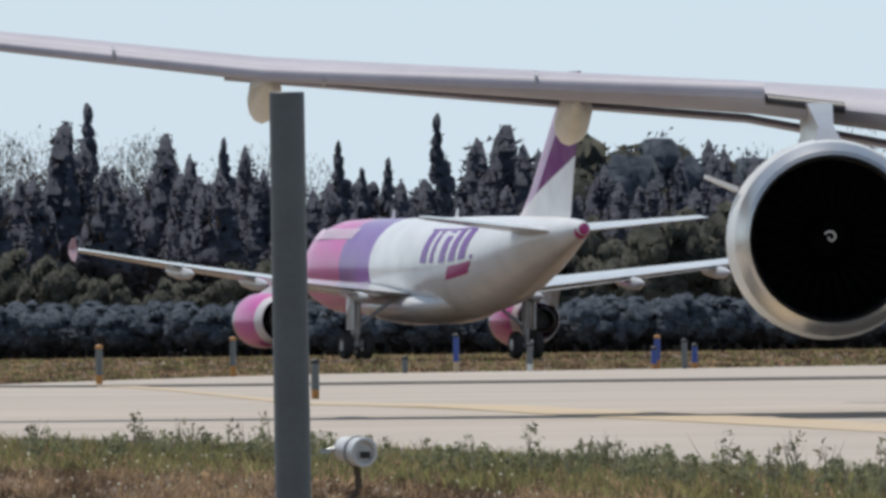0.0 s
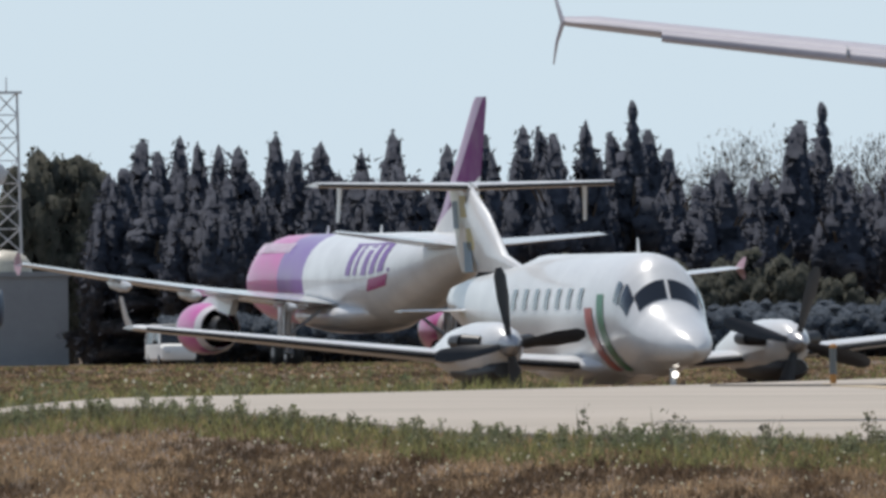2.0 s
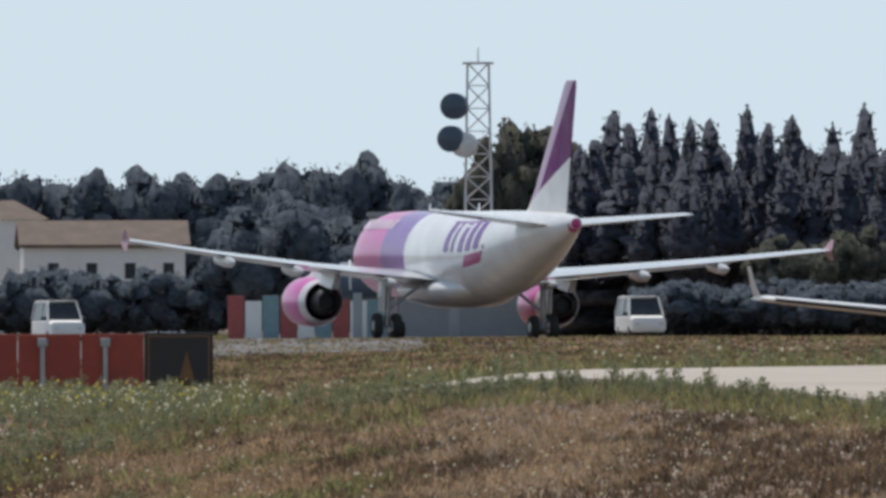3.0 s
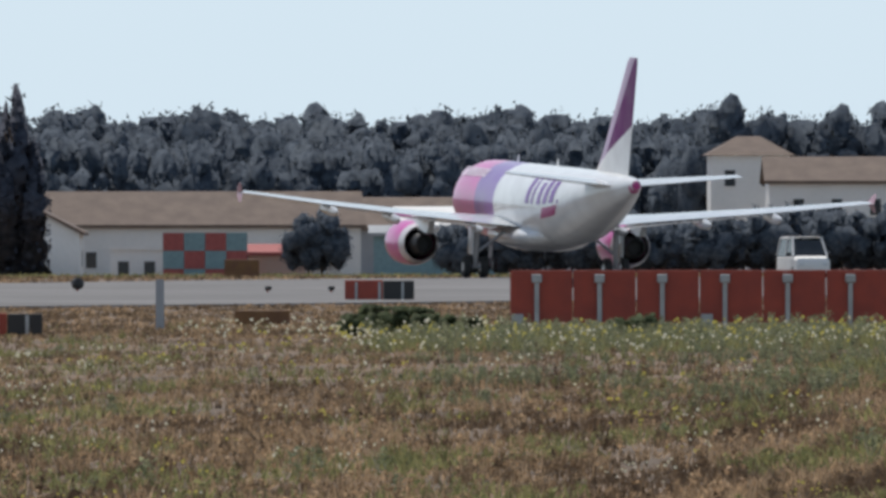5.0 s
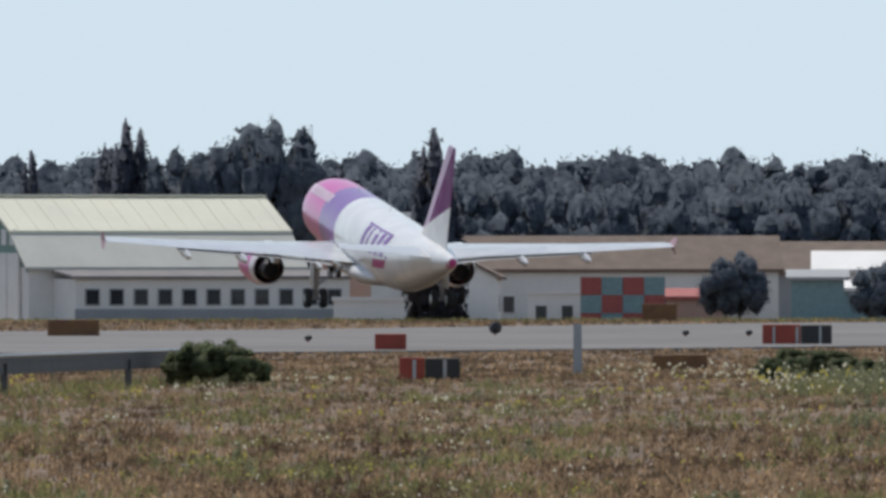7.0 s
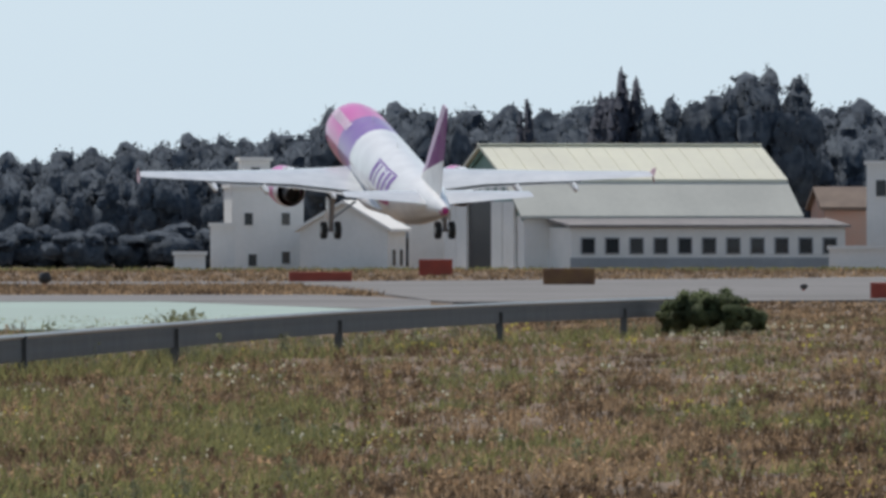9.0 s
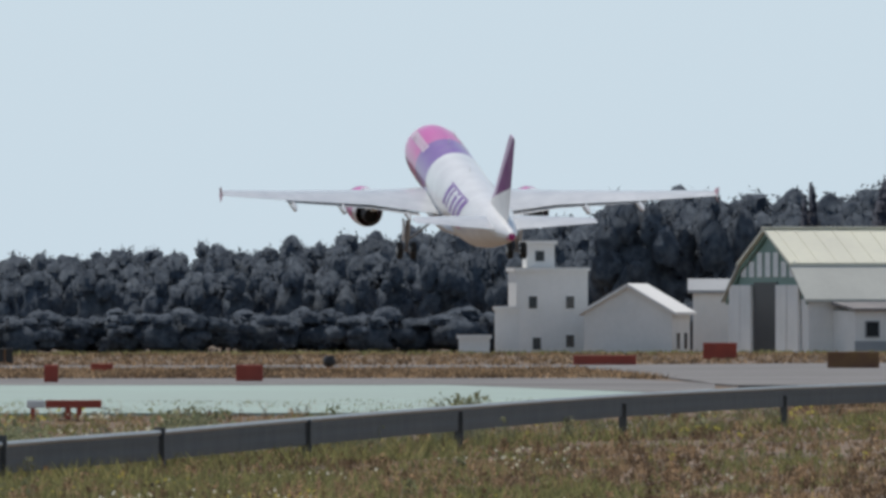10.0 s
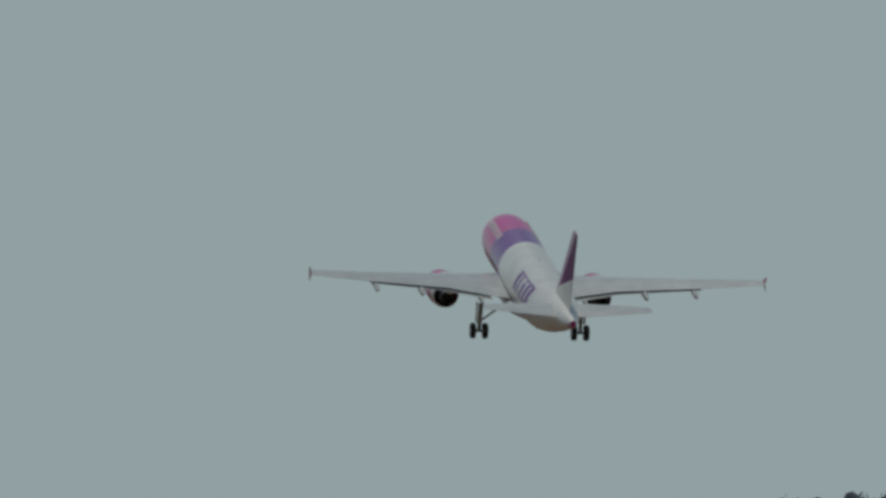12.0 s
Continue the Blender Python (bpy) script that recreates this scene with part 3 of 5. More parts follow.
        for side in (1, -1):
            for k in range(5):
                decal("lettering_bar", M_PURPLE, -3.2 - k * 1.3, -3.2 - k * 1.3 - (.8 if k != 1 else .5), .06, .78, -.3, side)
            decal("lettering_underline", M_PURPLE, -3.2, -9.4, .80, .86, 0, side)
            for k in range(9):
                decal("address_bar", M_PALE, 13.0 - k * .62, 12.52 - k * .62, .62, .92, 0, side)
            decal("rear_mark", M_MAGENTA, -6.6, -9.4, -.30, -.04, -.5, side)
            decal("belly_mark", M_PURPLE, -9.8, -10.1, .0, .10, 0, side)
    return jet, legs, wings


jet, main_legs, jet_wings = airliner("takeoff_airliner", "white airliner with pink nose and purple band taking off", M_JET, M_FIN, M_NAC, M_JETWING, M_ALU, True, .20, 1.0, 0.0)
parked = airliner("parked_airliner", "parked pale lilac and silver airliner on the apron", M_WHITE, M_WHITE, M_CASE, M_LILAC, M_ALU, False, .14, .85, .24)[0]
# nose to the camera; its right wing reaches across the view
P = polar(905, 280)
side_way, to_cam = Vector((math.cos(928 / F), -math.sin(928 / F), 0)), Vector((-math.sin(928 / F), -math.cos(928 / F), 0))
spot = P + side_way * 5.75 - to_cam * 8.0
PARK_Z = 1.05
parked.matrix_basis = Matrix.Translation((spot.x, spot.y, PARK_Z)) @ pose(0, 0, 0, 0, 0, 180 + 1.2)


def commuter():
    """A T-tailed twin turboprop commuter, nose to +y, 17.6 m long, 17.7 m span."""
    pl = thing("commuter_turboprop", "white twin-propeller commuter plane with red and green stripes", "aircraft")
    bm = bmesh.new()
    st = [(5.75, 1.52, .03, .03), (5.62, 1.53, .22, .17), (5.2, 1.57, .42, .31), (4.6, 1.64, .58, .43), (4.05, 1.72, .68, .54), (3.85, 1.78, .71, .62), (3.4, 2.01, .77, .97), (3.0, 2.12, .79, 1.07), (2.4, 2.14, .81, 1.10), (0, 2.14, .82, 1.10), (-4.5, 2.14, .82, 1.10),
          (-6.0, 2.12, .74, .95), (-8.0, 2.22, .56, .74), (-10, 2.34, .34, .50), (-11.4, 2.42, .16, .28), (-11.8, 2.44, .06, .12)]
    loft(bm, [oval(*s) for s in st])
    body = part("fuselage", bm, M_WHITE, pl)
    at = lambda y, t, off=.012: (math.cos(t) * (float(np.interp(y, [r[0] for r in st][::-1], [r[2] for r in st][::-1])) + off), y,
                                 float(np.interp(y, [r[0] for r in st][::-1], [r[1] for r in st][::-1])) + math.sin(t) * (float(np.interp(y, [r[0] for r in st][::-1], [r[3] for r in st][::-1])) + off))

    def patch(pname, mat, y0, y1, t0, t1, slant, s, parent=body):
        bm = bmesh.new()
        g = [[bm.verts.new((s * at(y0 + (y1 - y0) * i / 3 + slant * j / 8, t0 + (t1 - t0) * j / 8)[0], *at(y0 + (y1 - y0) * i / 3 + slant * j / 8, t0 + (t1 - t0) * j / 8)[1:])) for j in range(9)] for i in range(4)]
        for i in range(3):
            for j in range(8):
                bm.faces.new((g[i][j], g[i + 1][j], g[i + 1][j + 1], g[i][j + 1]))
        part(pname, bm, mat, parent)
    for s in (-1, 1):
        patch("red_stripe", M_RED, 2.05, 1.55, -1.1, .12, -.55, s)
        patch("green_stripe", M_GREEN, 2.75, 2.3, -1.1, .34, -.55, s)
        for k in range(8):
            patch("cabin_window", M_GLASS, .75 - k * .78, .47 - k * .78, .10, .45, 0, s)
        patch("side_window", M_GLASS, 3.16, 2.86, .22, .60, 0, s)
        patch("windscreen", M_GLASS, 3.84, 3.58, .70, 1.53, .0, s)
        patch("crew_window", M_GLASS, 3.62, 3.24, .26, .68, 0, s)
    patch("roof_emblem", M_STEELBLUE, 1.0, .55, 1.0, 1.25, .1, -1)
    bm = bmesh.new()
    loft(bm, [oval(1.4, 1.25, .3, .12), oval(.4, 1.2, .85, .3), oval(-2.2, 1.2, .85, .3), oval(-3.6, 1.35, .3, .1)])
    part("belly_fairing", bm, M_WHITE, pl)
    props = []
    for s in (-1, 1):
        bm = bmesh.new()
        foil(bm, [(s * .5, .55, 1.22, 2.2, 1.2), (s * 2.7, .5, 1.36, 2.1, 1.1), (s * 8.55, -.2, 1.98, 1.05, 1.0), (s * 8.7, -.35, 2.0, .85, .8)])
        wing = part("wing", bm, M_WHITE, pl)
        bm = bmesh.new()
        foil(bm, [(s * .8, .60, 1.235, .42, 2.6), (s * 2.7, .55, 1.365, .40, 2.5), (s * 8.5, -.16, 1.975, .22, 2.4)])
        part("deicing_boot", bm, M_BLACK, wing)
        bm = bmesh.new()
        foil(bm, [(s * 8.66, -.42, 1.98, .60, .4), (s * 8.74, -.60, 2.2, .40, .4), (s * 8.80, -.76, 2.56, .26, .4)], True)
        part("winglet", bm, M_WHITE, wing)
        ex, ez = s * 2.62, 1.58
        bm = bmesh.new()
        loft(bm, [oval(2.62, ez + .05, .20, .20, 20, ex), oval(2.4, ez + .02, .33, .36, 20, ex), oval(1.8, ez - .02, .42, .48, 20, ex), oval(.5, ez - .04, .45, .50, 20, ex), oval(-.9, ez - .08, .40, .42, 20, ex), oval(-2.2, ez - .12, .2, .2, 20, ex)])
        nac = part("nacelle", bm, M_WHITE, pl)
        bm = bmesh.new()
        loft(bm, [oval(2.52, ez - .40, .24, .14, 14, ex), oval(2.3, ez - .42, .32, .22, 14, ex), oval(1.2, ez - .44, .34, .26, 14, ex), oval(-.6, ez - .42, .26, .16, 14, ex)])
        part("intake_scoop", bm, M_DARK, nac)
        for k in (-1, 1):
            bm = bmesh.new()
            tube(bm, (ex + k * .34, 2.0, ez + .1), (ex + k * .60, 1.75, ez + .12), .12, .13, 12)
            tube(bm, (ex + k * .60, 1.75, ez + .12), (ex + k * .66, 1.25, ez + .12), .13, .11, 12)
            part("exhaust_pipe", bm, M_BLADE, nac)
        prop = thing("propeller", "", "")
        prop.parent = pl
        prop.matrix_basis = Matrix.Translation((ex, 2.72, ez + .04))
        bm = bmesh.new()
        turned(bm, [(-.14, .20), (.05, .20), (.25, .15), (.42, .06), (.46, .01)], (0, 0, 0), (0, 1, 0), 18)
        part("hub_spinner", bm, M_STRUT, prop)
        for q in range(4):
            bm = bmesh.new()
            w = math.radians(90 * q)
            ring = lambda r, c, th, tw: [Vector((math.cos(w) * u - math.sin(w) * r, v, math.sin(w) * u + math.cos(w) * r)) for u, v in
                                        [(c * math.cos(tw) * k0 - th * math.sin(tw) * k1, c * math.sin(tw) * k0 + th * math.cos(tw) * k1) for k0, k1 in ((-.5, 0), (-.2, .5), (.2, .5), (.5, 0), (.2, -.5), (-.2, -.5))]]
            loft(bm, [ring(.15, .14, .10, .9), ring(.4, .22, .07, .7), ring(.85, .30, .05, .5), ring(1.25, .26, .035, .35), ring(1.39, .12, .02, .3)])
            part("blade", bm, M_BLADE, prop)
        props.append(prop)
        # main gear
        bm = bmesh.new()
        tube(bm, (ex, -.4, .36), (ex, -.35, 1.25), .10)
        leg = part("main_gear", bm, M_BLADE, pl)
        wheel_set("wheel", leg, ex, -.4, .36, .36, .2, .17)
        # tail surfaces
        bm = bmesh.new()
        foil(bm, [(s * .05, -10.05, 4.49, 1.7, .8), (s * 2.78, -10.45, 4.55, 1.05, .8)])
        tp = part("tailplane", bm, M_WHITE, pl)
        bm = bmesh.new()
        foil(bm, [(s * .1, -10.0, 4.49, .25, 2.6), (s * 2.78, -10.41, 4.55, .2, 2.6)])
        part("deicing_boot", bm, M_BLACK, tp)
        bm = bmesh.new()
        foil(bm, [(s * 2.3, -10.65, 4.52, .36, .4), (s * 2.32, -10.8, 3.88, .24, .4)], True)
        part("taillet", bm, M_WHITE, tp)
        bm = bmesh.new()
        foil(bm, [(s * .4, -8.9, 2.25, 1.0, .6), (s * 1.55, -9.3, 2.25, .6, .6)])
        part("stabilon", bm, M_WHITE, pl)
    bm = bmesh.new()
    foil(bm, [(0, -5.9, 2.95, 5.0, .3), (0, -7.6, 3.25, 3.6, .7), (0, -8.9, 4.0, 2.6, .9), (0, -10.1, 4.49, 1.75, 1.0)], True)
    fin = part("fin", bm, M_WHITE, pl)
    for s in (-1, 1):
        for nm, mat, z0, z1, y0, y1 in (("emblem_patch", M_OCHRE, 3.95, 4.35, -9.9, -10.4), ("emblem_patch", M_STEELBLUE, 3.75, 4.25, -10.5, -10.9), ("emblem_patch", M_OCHRE, 3.35, 3.75, -9.4, -9.9), ("emblem_patch", M_STEELBLUE, 2.95, 3.5, -9.5, -10.1)):
            bm = bmesh.new()
            bm.faces.new([bm.verts.new((s * .155, y, z)) for y, z in ((y0, z0), (y1, z0), (y1 - .12, z1), (y0 - .12, z1))])
            part(nm, bm, mat, fin)
    bm = bmesh.new()
    tube(bm, (0, 4.1, .3), (0, 4.0, 1.25), .06)
    leg = part("nose_gear", bm, M_STRUT, pl)
    wheel_set("wheel", leg, 0, 4.1, .28, .28, .16, .12)
    bm = bmesh.new()
    turned(bm, [(0, .055), (.04, .055), (.06, .03)], (0, 4.18, 1.08), (0, 1, 0), 14)
    part("taxi_lamp", bm, M_LAMP, leg)
    bm = bmesh.new()
    foil(bm, [(0, 1.9, 3.08, .3, .6), (0, 1.75, 3.5, .12, .6)], True)
    part("antenna", bm, M_WHITE, body)
    return pl, props


prop_plane, propellers = commuter()


# ---- trees ----
BALL = bmesh.new()
bmesh.ops.create_icosphere(BALL, subdivisions=2, radius=1)
BALL_V = np.array([v.co[:] for v in BALL.verts])
BALL_F = np.array([[v.index for v in f.verts] for f in BALL.faces])
BALL.free()


def crown(kind, rng, count, lumps=24):
    """A crown one unit high: a broken inner mass under several layers of small leaf clumps. Returns vertices, triangles and normals."""
    if kind == "cypress":
        lobes = [(0, 0, 1.0, 1.0)] + [(rng.uniform(-.08, .08), rng.uniform(-.08, .08), rng.uniform(.62, .92), rng.uniform(.55, .85)) for _ in range(3)]
        masses = [(x, y, z * top, .080 * k * min(1, (1 - z) * 2.0 + .10), .13 * top) for x, y, top, k in lobes for z in (.06, .22, .38, .54, .68, .79, .87)]
        size, solid, stretch, middle = .0085, .88, 1.5, .5
    elif kind == "conifer":
        masses = []
        for n in range(15):
            z = .08 + n * .061
            r = .17 * (1 - z) ** .85 + .016
            for q in range(3 if z < .8 else 1):
                t = rng.uniform(0, 6.28)
                o = r * (.5 if z < .8 else 0)
                masses.append((o * math.cos(t), o * math.sin(t), z - .02 * (q > 1), r * .68 * rng.uniform(.75, 1.1), .055))
        size, solid, stretch, middle = .0085, .88, .9, .5
    else:
        masses = [(0, 0, .45, .30, .36)]
        for _ in range(lumps):
            t, u = rng.uniform(0, 2 * math.pi), rng.uniform(-.8, 1)
            q, s = math.sqrt(1 - u * u), rng.uniform(.08, .19)
            k = (.5 - s) * rng.uniform(.82, 1.0)
            masses.append((k * q * math.cos(t), k * q * math.sin(t), .5 + k * u, s, s * rng.uniform(.8, 1.2)))
        size, solid, stretch, middle = .0135, .84, 1.0, .42
    if kind == "bare":
        size, solid, stretch = .0030, .02, 3.2
    verts, faces, norms, n = [], [], [], 0
    leaves, out = [], []
    area = np.array([r * (r + h) for _, _, _, r, h in masses])
    for (x, y, z, r, h), each in zip(masses, (count * area / area.sum()).astype(int)):
        verts.append(BALL_V * rng.uniform(.70, 1.14, len(BALL_V))[:, None] * np.array((r, r, h)) * solid + np.array((x, y, z)))
        whole = verts[-1] - np.array((0, 0, middle))
        norms.append(.25 * BALL_V + whole / (np.linalg.norm(whole, axis=1)[:, None] + 1e-6) + rng.normal(0, .30, BALL_V.shape))
        faces.append(BALL_F + n)
        n += len(BALL_V)
        d = rng.normal(size=(each, 3))
        d /= np.linalg.norm(d, axis=1)[:, None]
        c = d * np.array((r, r, h)) * rng.uniform(.80, 1.02, each)[:, None] + np.array((x, y, z))
        whole = (c - np.array((0, 0, middle))) * np.array((1, 1, .8 if kind == "pine" else .05))
        whole /= np.linalg.norm(whole, axis=1)[:, None] + 1e-6
        leaves.append(c)
        out.append(.45 * d + .75 * whole)
    c, d = np.concatenate(leaves), np.concatenate(out)
    p = c[:, None, :] + rng.normal(size=(len(c), 3, 3)) * size * np.array((1, 1, stretch))
    verts.append(p.reshape(-1, 3))
    norms.append(np.repeat(d + rng.normal(0, .38, d.shape) + np.array((0, 0, .3 if kind == "pine" else .08)), 3, axis=0))
    faces.append(np.arange(3 * len(c)).reshape(-1, 3) + n)
    nrm, v = np.concatenate(norms), np.concatenate(verts)
    v[:, 2] /= np.percentile(v[:, 2], 99.7)
    return v, np.concatenate(faces), nrm / np.linalg.norm(nrm, axis=1)[:, None]


def tri_mesh(name, verts, faces, normals, mat):
    me = bpy.data.meshes.new(name)
    me.vertices.add(len(verts))
    me.vertices.foreach_set("co", verts.astype(np.float32).ravel())
    me.loops.add(3 * len(faces))
    me.loops.foreach_set("vertex_index", faces.astype(np.int32).ravel())
    me.polygons.add(len(faces))
    me.polygons.foreach_set("loop_start", np.arange(0, 3 * len(faces), 3, dtype=np.int32))
    me.polygons.foreach_set("use_smooth", [True] * len(faces))
    me.materials.append(mat)
    me.update()
    me.validate()
    me.normals_split_custom_set_from_vertices(normals.tolist())
    return me


def tree_kind(name, label, kind, leaf, seed, count=2300):
    rng = np.random.default_rng(seed)
    root = thing(name, label, "tree", "trees along the airfield")
    bm = bmesh.new()
    tube(bm, (0, 0, -.03), (.004, 0, .30), .022, .015, 7)
    tube(bm, (.004, 0, .30), (0, .003, .75 if kind != "pine" else .6), .015, .006, 6)
    for i in range(7 if kind != "bare" else 14):
        z = rng.uniform(.2, .62)
        t = rng.uniform(0, 6.28)
        r = .07 if kind in ("cypress", "conifer") else .28
        p = Vector((r * math.cos(t), r * math.sin(t), z + rng.uniform(.08, .22)))
        tube(bm, (0, 0, z), p, .009, .003, 5)
        if kind == "bare":
            for _ in range(6):
                q = p + Vector(rng.normal(size=3)) * .07 + Vector((0, 0, .05))
                tube(bm, p * .8 + Vector((0, 0, z * .2)), q, .0022, .0008, 3)
    part("trunk", bm, M_TWIG if kind == "bare" else M_BARK, root)
    ob = new("crown", tri_mesh("crown", *crown(kind, rng, count), leaf))
    ob.parent = root
    return root


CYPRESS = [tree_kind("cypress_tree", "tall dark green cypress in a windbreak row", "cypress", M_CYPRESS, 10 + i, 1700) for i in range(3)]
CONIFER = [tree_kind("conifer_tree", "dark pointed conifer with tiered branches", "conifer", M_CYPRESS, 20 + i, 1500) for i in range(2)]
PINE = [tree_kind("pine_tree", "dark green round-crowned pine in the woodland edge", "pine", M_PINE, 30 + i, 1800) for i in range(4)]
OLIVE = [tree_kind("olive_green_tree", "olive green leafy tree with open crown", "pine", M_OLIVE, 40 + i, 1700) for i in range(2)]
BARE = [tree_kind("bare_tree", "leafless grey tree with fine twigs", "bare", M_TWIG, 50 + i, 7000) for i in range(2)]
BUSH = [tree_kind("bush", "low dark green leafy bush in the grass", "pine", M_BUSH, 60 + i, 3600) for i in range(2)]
used = set()
trng = random.Random(5)


def plant(kinds, a, top, d, wide=1.0):
    """A tree at bearing a whose top stands at the given height above the horizon."""
    src = trng.choice(kinds)
    base = on_ground(a, d)
    h = EYE.z + d * top / F - base.z
    m = Matrix.Translation(base) @ Matrix.Rotation(trng.uniform(0, 6.28), 4, "Z")
    t = src if src not in used else copy_thing(src, m)
    used.add(src)
    t.matrix_basis = m @ Matrix.Diagonal((h * wide, h * wide, h, 1))
    return t


# pointed windbreak behind the runway's start: bearing, height of top, kind, width
for a, e, k, w in [(-1172, 315, 0, 1), (-1117, 347, 0, 1.1), (-1022, 322, 0, 1), (-957, 342, 0, 1.1), (-887, 352, 0, 1), (-855, 355, 0, .9), (-832, 342, 0, 1), (-775, 360, 0, .9), (-727, 344, 0, 1), (-692, 398, 1, .9),
                   (-662, 347, 0, 1), (-629, 314, 0, 1.1), (-552, 270, 1, .9), (-402, 360, 0, 1.2), (-357, 392, 1, .9), (-312, 282, 0, 1), (-222, 337, 0, 1), (-177, 297, 0, 1.1), (-117, 332, 1, .9), (-79, 312, 0, 1), (-47, 272, 0, 1),
                   (86, 324, 1, .9), (128, 277, 1, .9), (173, 294, 1, .9), (261, 367, 1, .8), (330, 322, 0, 1.4), (380, 345, 0, 1.5), (440, 300, 0, 1), (740, 312, 0, 1), (768, 302, 0, 1), (690, 285, 0, 1),
                   (-1564, 340, 0, 1), (-1494, 340, 0, 1), (-1462, 330, 0, 1), (-1389, 322, 0, 1.2), (-1324, 345, 0, 1), (-1244, 328, 0, 1.3), (-1610, 270, 0, 1), (-1530, 318, 0, 1), (-1425, 325, 0, 1), (-1290, 318, 0, 1)]:
    plant(CONIFER if k else CYPRESS, a, e + 4, 1520 + trng.uniform(-25, 25), w * (1.15 if k else 1.5))
for i in range(105):
    a = -1622 + i * 26 + trng.uniform(-8, 8)
    plant(CYPRESS + CONIFER[:1], a, trng.uniform(225, 298) - (0 if a < -60 or a > 420 else 35), 1500 + trng.uniform(-20, 60), 2.0)
for a, e in [(-480, 350), (-430, 352), (-300, 335), (-250, 345), (900, 330), (1000, 340), (-30, 320), (-560, 300)]:
    plant(BARE, a, e, 1570)
for a, e in [(540, 325), (590, 338), (640, 335), (690, 310), (480, 290), (820, 300), (1000, 310)]:
    plant(OLIVE + PINE[:1], a, e, 1540, 1.0)
for i in range(120):
    plant(PINE[:2], -1500 + i * 23 + trng.uniform(-8, 8), trng.uniform(40, 60), 1330 + trng.uniform(-15, 15), 1.5)
for i in range(46):
    a = -1250 + i * 52 + trng.uniform(-20, 20)
    plant(OLIVE, a, trng.uniform(60, 150) + (70 if a > 450 else 0), 1430 + trng.uniform(-30, 30), .95)
# low bushes at the end of the guard rail and before the runway sign
for a, e, d, w in [(-4385, -100, 532, 1.3), (-4350, -84, 531, 1.3), (-4320, -80, 533, 1.3), (-4288, -92, 531, 1.3), (-4252, -112, 532, 1.4), (-3345, -112, 560, 1.5), (-3305, -96, 562, 1.4), (-3265, -98, 560, 1.4), (-3225, -100, 561, 1.4), (-3185, -112, 560, 1.5), (-3135, -118, 560, 1.5), (-2868, -120, 558, 1.4), (-2826, -112, 558, 1.4)]:
    plant(BUSH, a, e, d, w)
# round-crowned woods beyond the buildings
woods = lambda a: ramp_between(a, [(-8200, 105), (-6500, 118), (-5700, 138), (-5400, 158), (-5200, 178), (-4950, 215), (-4750, 232), (-4000, 238), (-3000, 235), (-2400, 232), (-1800, 225)])
for i in range(150):
    a = -8200 + i * 43 + trng.uniform(-18, 18)
    plant(PINE, a, woods(a) * trng.uniform(.93, 1.07), 2320 + trng.uniform(-30, 60), .95)
wrng = np.random.default_rng(77)
shapes = [crown("pine", wrng, 800, 12) for _ in range(5)]
far_v, far_f, far_n, total = [], [], [], 0
for n, gap, lo, hi, dist, wide in ((130, 52, .80, .98, 2260, .80), (150, 45, .58, .88, 2215, .75), (170, 40, .10, .26, 2170, 2.0)):
    for i in range(n):
        a = -8200 + i * gap + trng.uniform(-25, 25)
        base = on_ground(a, dist + trng.uniform(-15, 15), -.8)
        h = EYE.z + dist * woods(a) * trng.uniform(lo, hi) / F - base.z
        v, f, nv = shapes[trng.randrange(5)]
        t = trng.uniform(0, 6.28)
        turn = np.array(((math.cos(t), math.sin(t), 0), (-math.sin(t), math.cos(t), 0), (0, 0, 1)))
        far_v.append(np.array(base) + v @ turn * np.array((h * wide, h * wide, h)))
        far_n.append(nv @ turn)
        far_f.append(f + total)
        total += len(v)
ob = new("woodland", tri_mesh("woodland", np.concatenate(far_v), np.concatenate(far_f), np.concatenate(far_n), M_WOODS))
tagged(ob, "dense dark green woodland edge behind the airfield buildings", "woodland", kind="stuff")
for a, e, k, w in [(-4221, 304, PINE, .75), (-4250, 285, PINE, .6), (-4482, 297, CYPRESS, 1.3), (-4456, 282, CYPRESS, 1.2), (-4520, 255, CYPRESS, 1.5), (-4647, 246, CYPRESS, .9), (-4800, 234, PINE, .6), (-4956, 236, PINE, .8),
                   (-2028, 274, PINE, .8), (-2190, 250, PINE, 1.0), (-2270, 235, PINE, 1), (-2358, 250, PINE, .9), (-2668, 262, PINE, .8), (-2500, 245, PINE, .8), (-2100, 262, PINE, .9), (-1920, 235, PINE, .7), (-4380, 252, PINE, .8), (-4310, 262, PINE, .7)]:
    plant(k, a, e, 2150, w)
for a, e, w in [(-3935, 284, 1.25), (-3960, 215, 1.5), (-3905, 190, 1.6)]:
    plant(CYPRESS, a, e, 1872, w)
for a, e, w in [(-3397, 72, 1.0), (-3420, 60, 1.0)]:
    plant(PINE, a, e, 1860, w)
for a, e, w in [(-1715, 318, .80), (-1650, 292, .75), (-1772, 262, .8), (-1690, 240, 1.0), (-1600, 225, .9)]:
    plant(OLIVE, a, e, 1620, w)
for a, e, w in [(-1780, 298, .55), (-1745, 325, .55), (-1712, 336, .6), (-1680, 320, .6), (-1655, 290, .5), (-1730, 270, .8)]:
    plant(OLIVE, a, e, 1612, w)
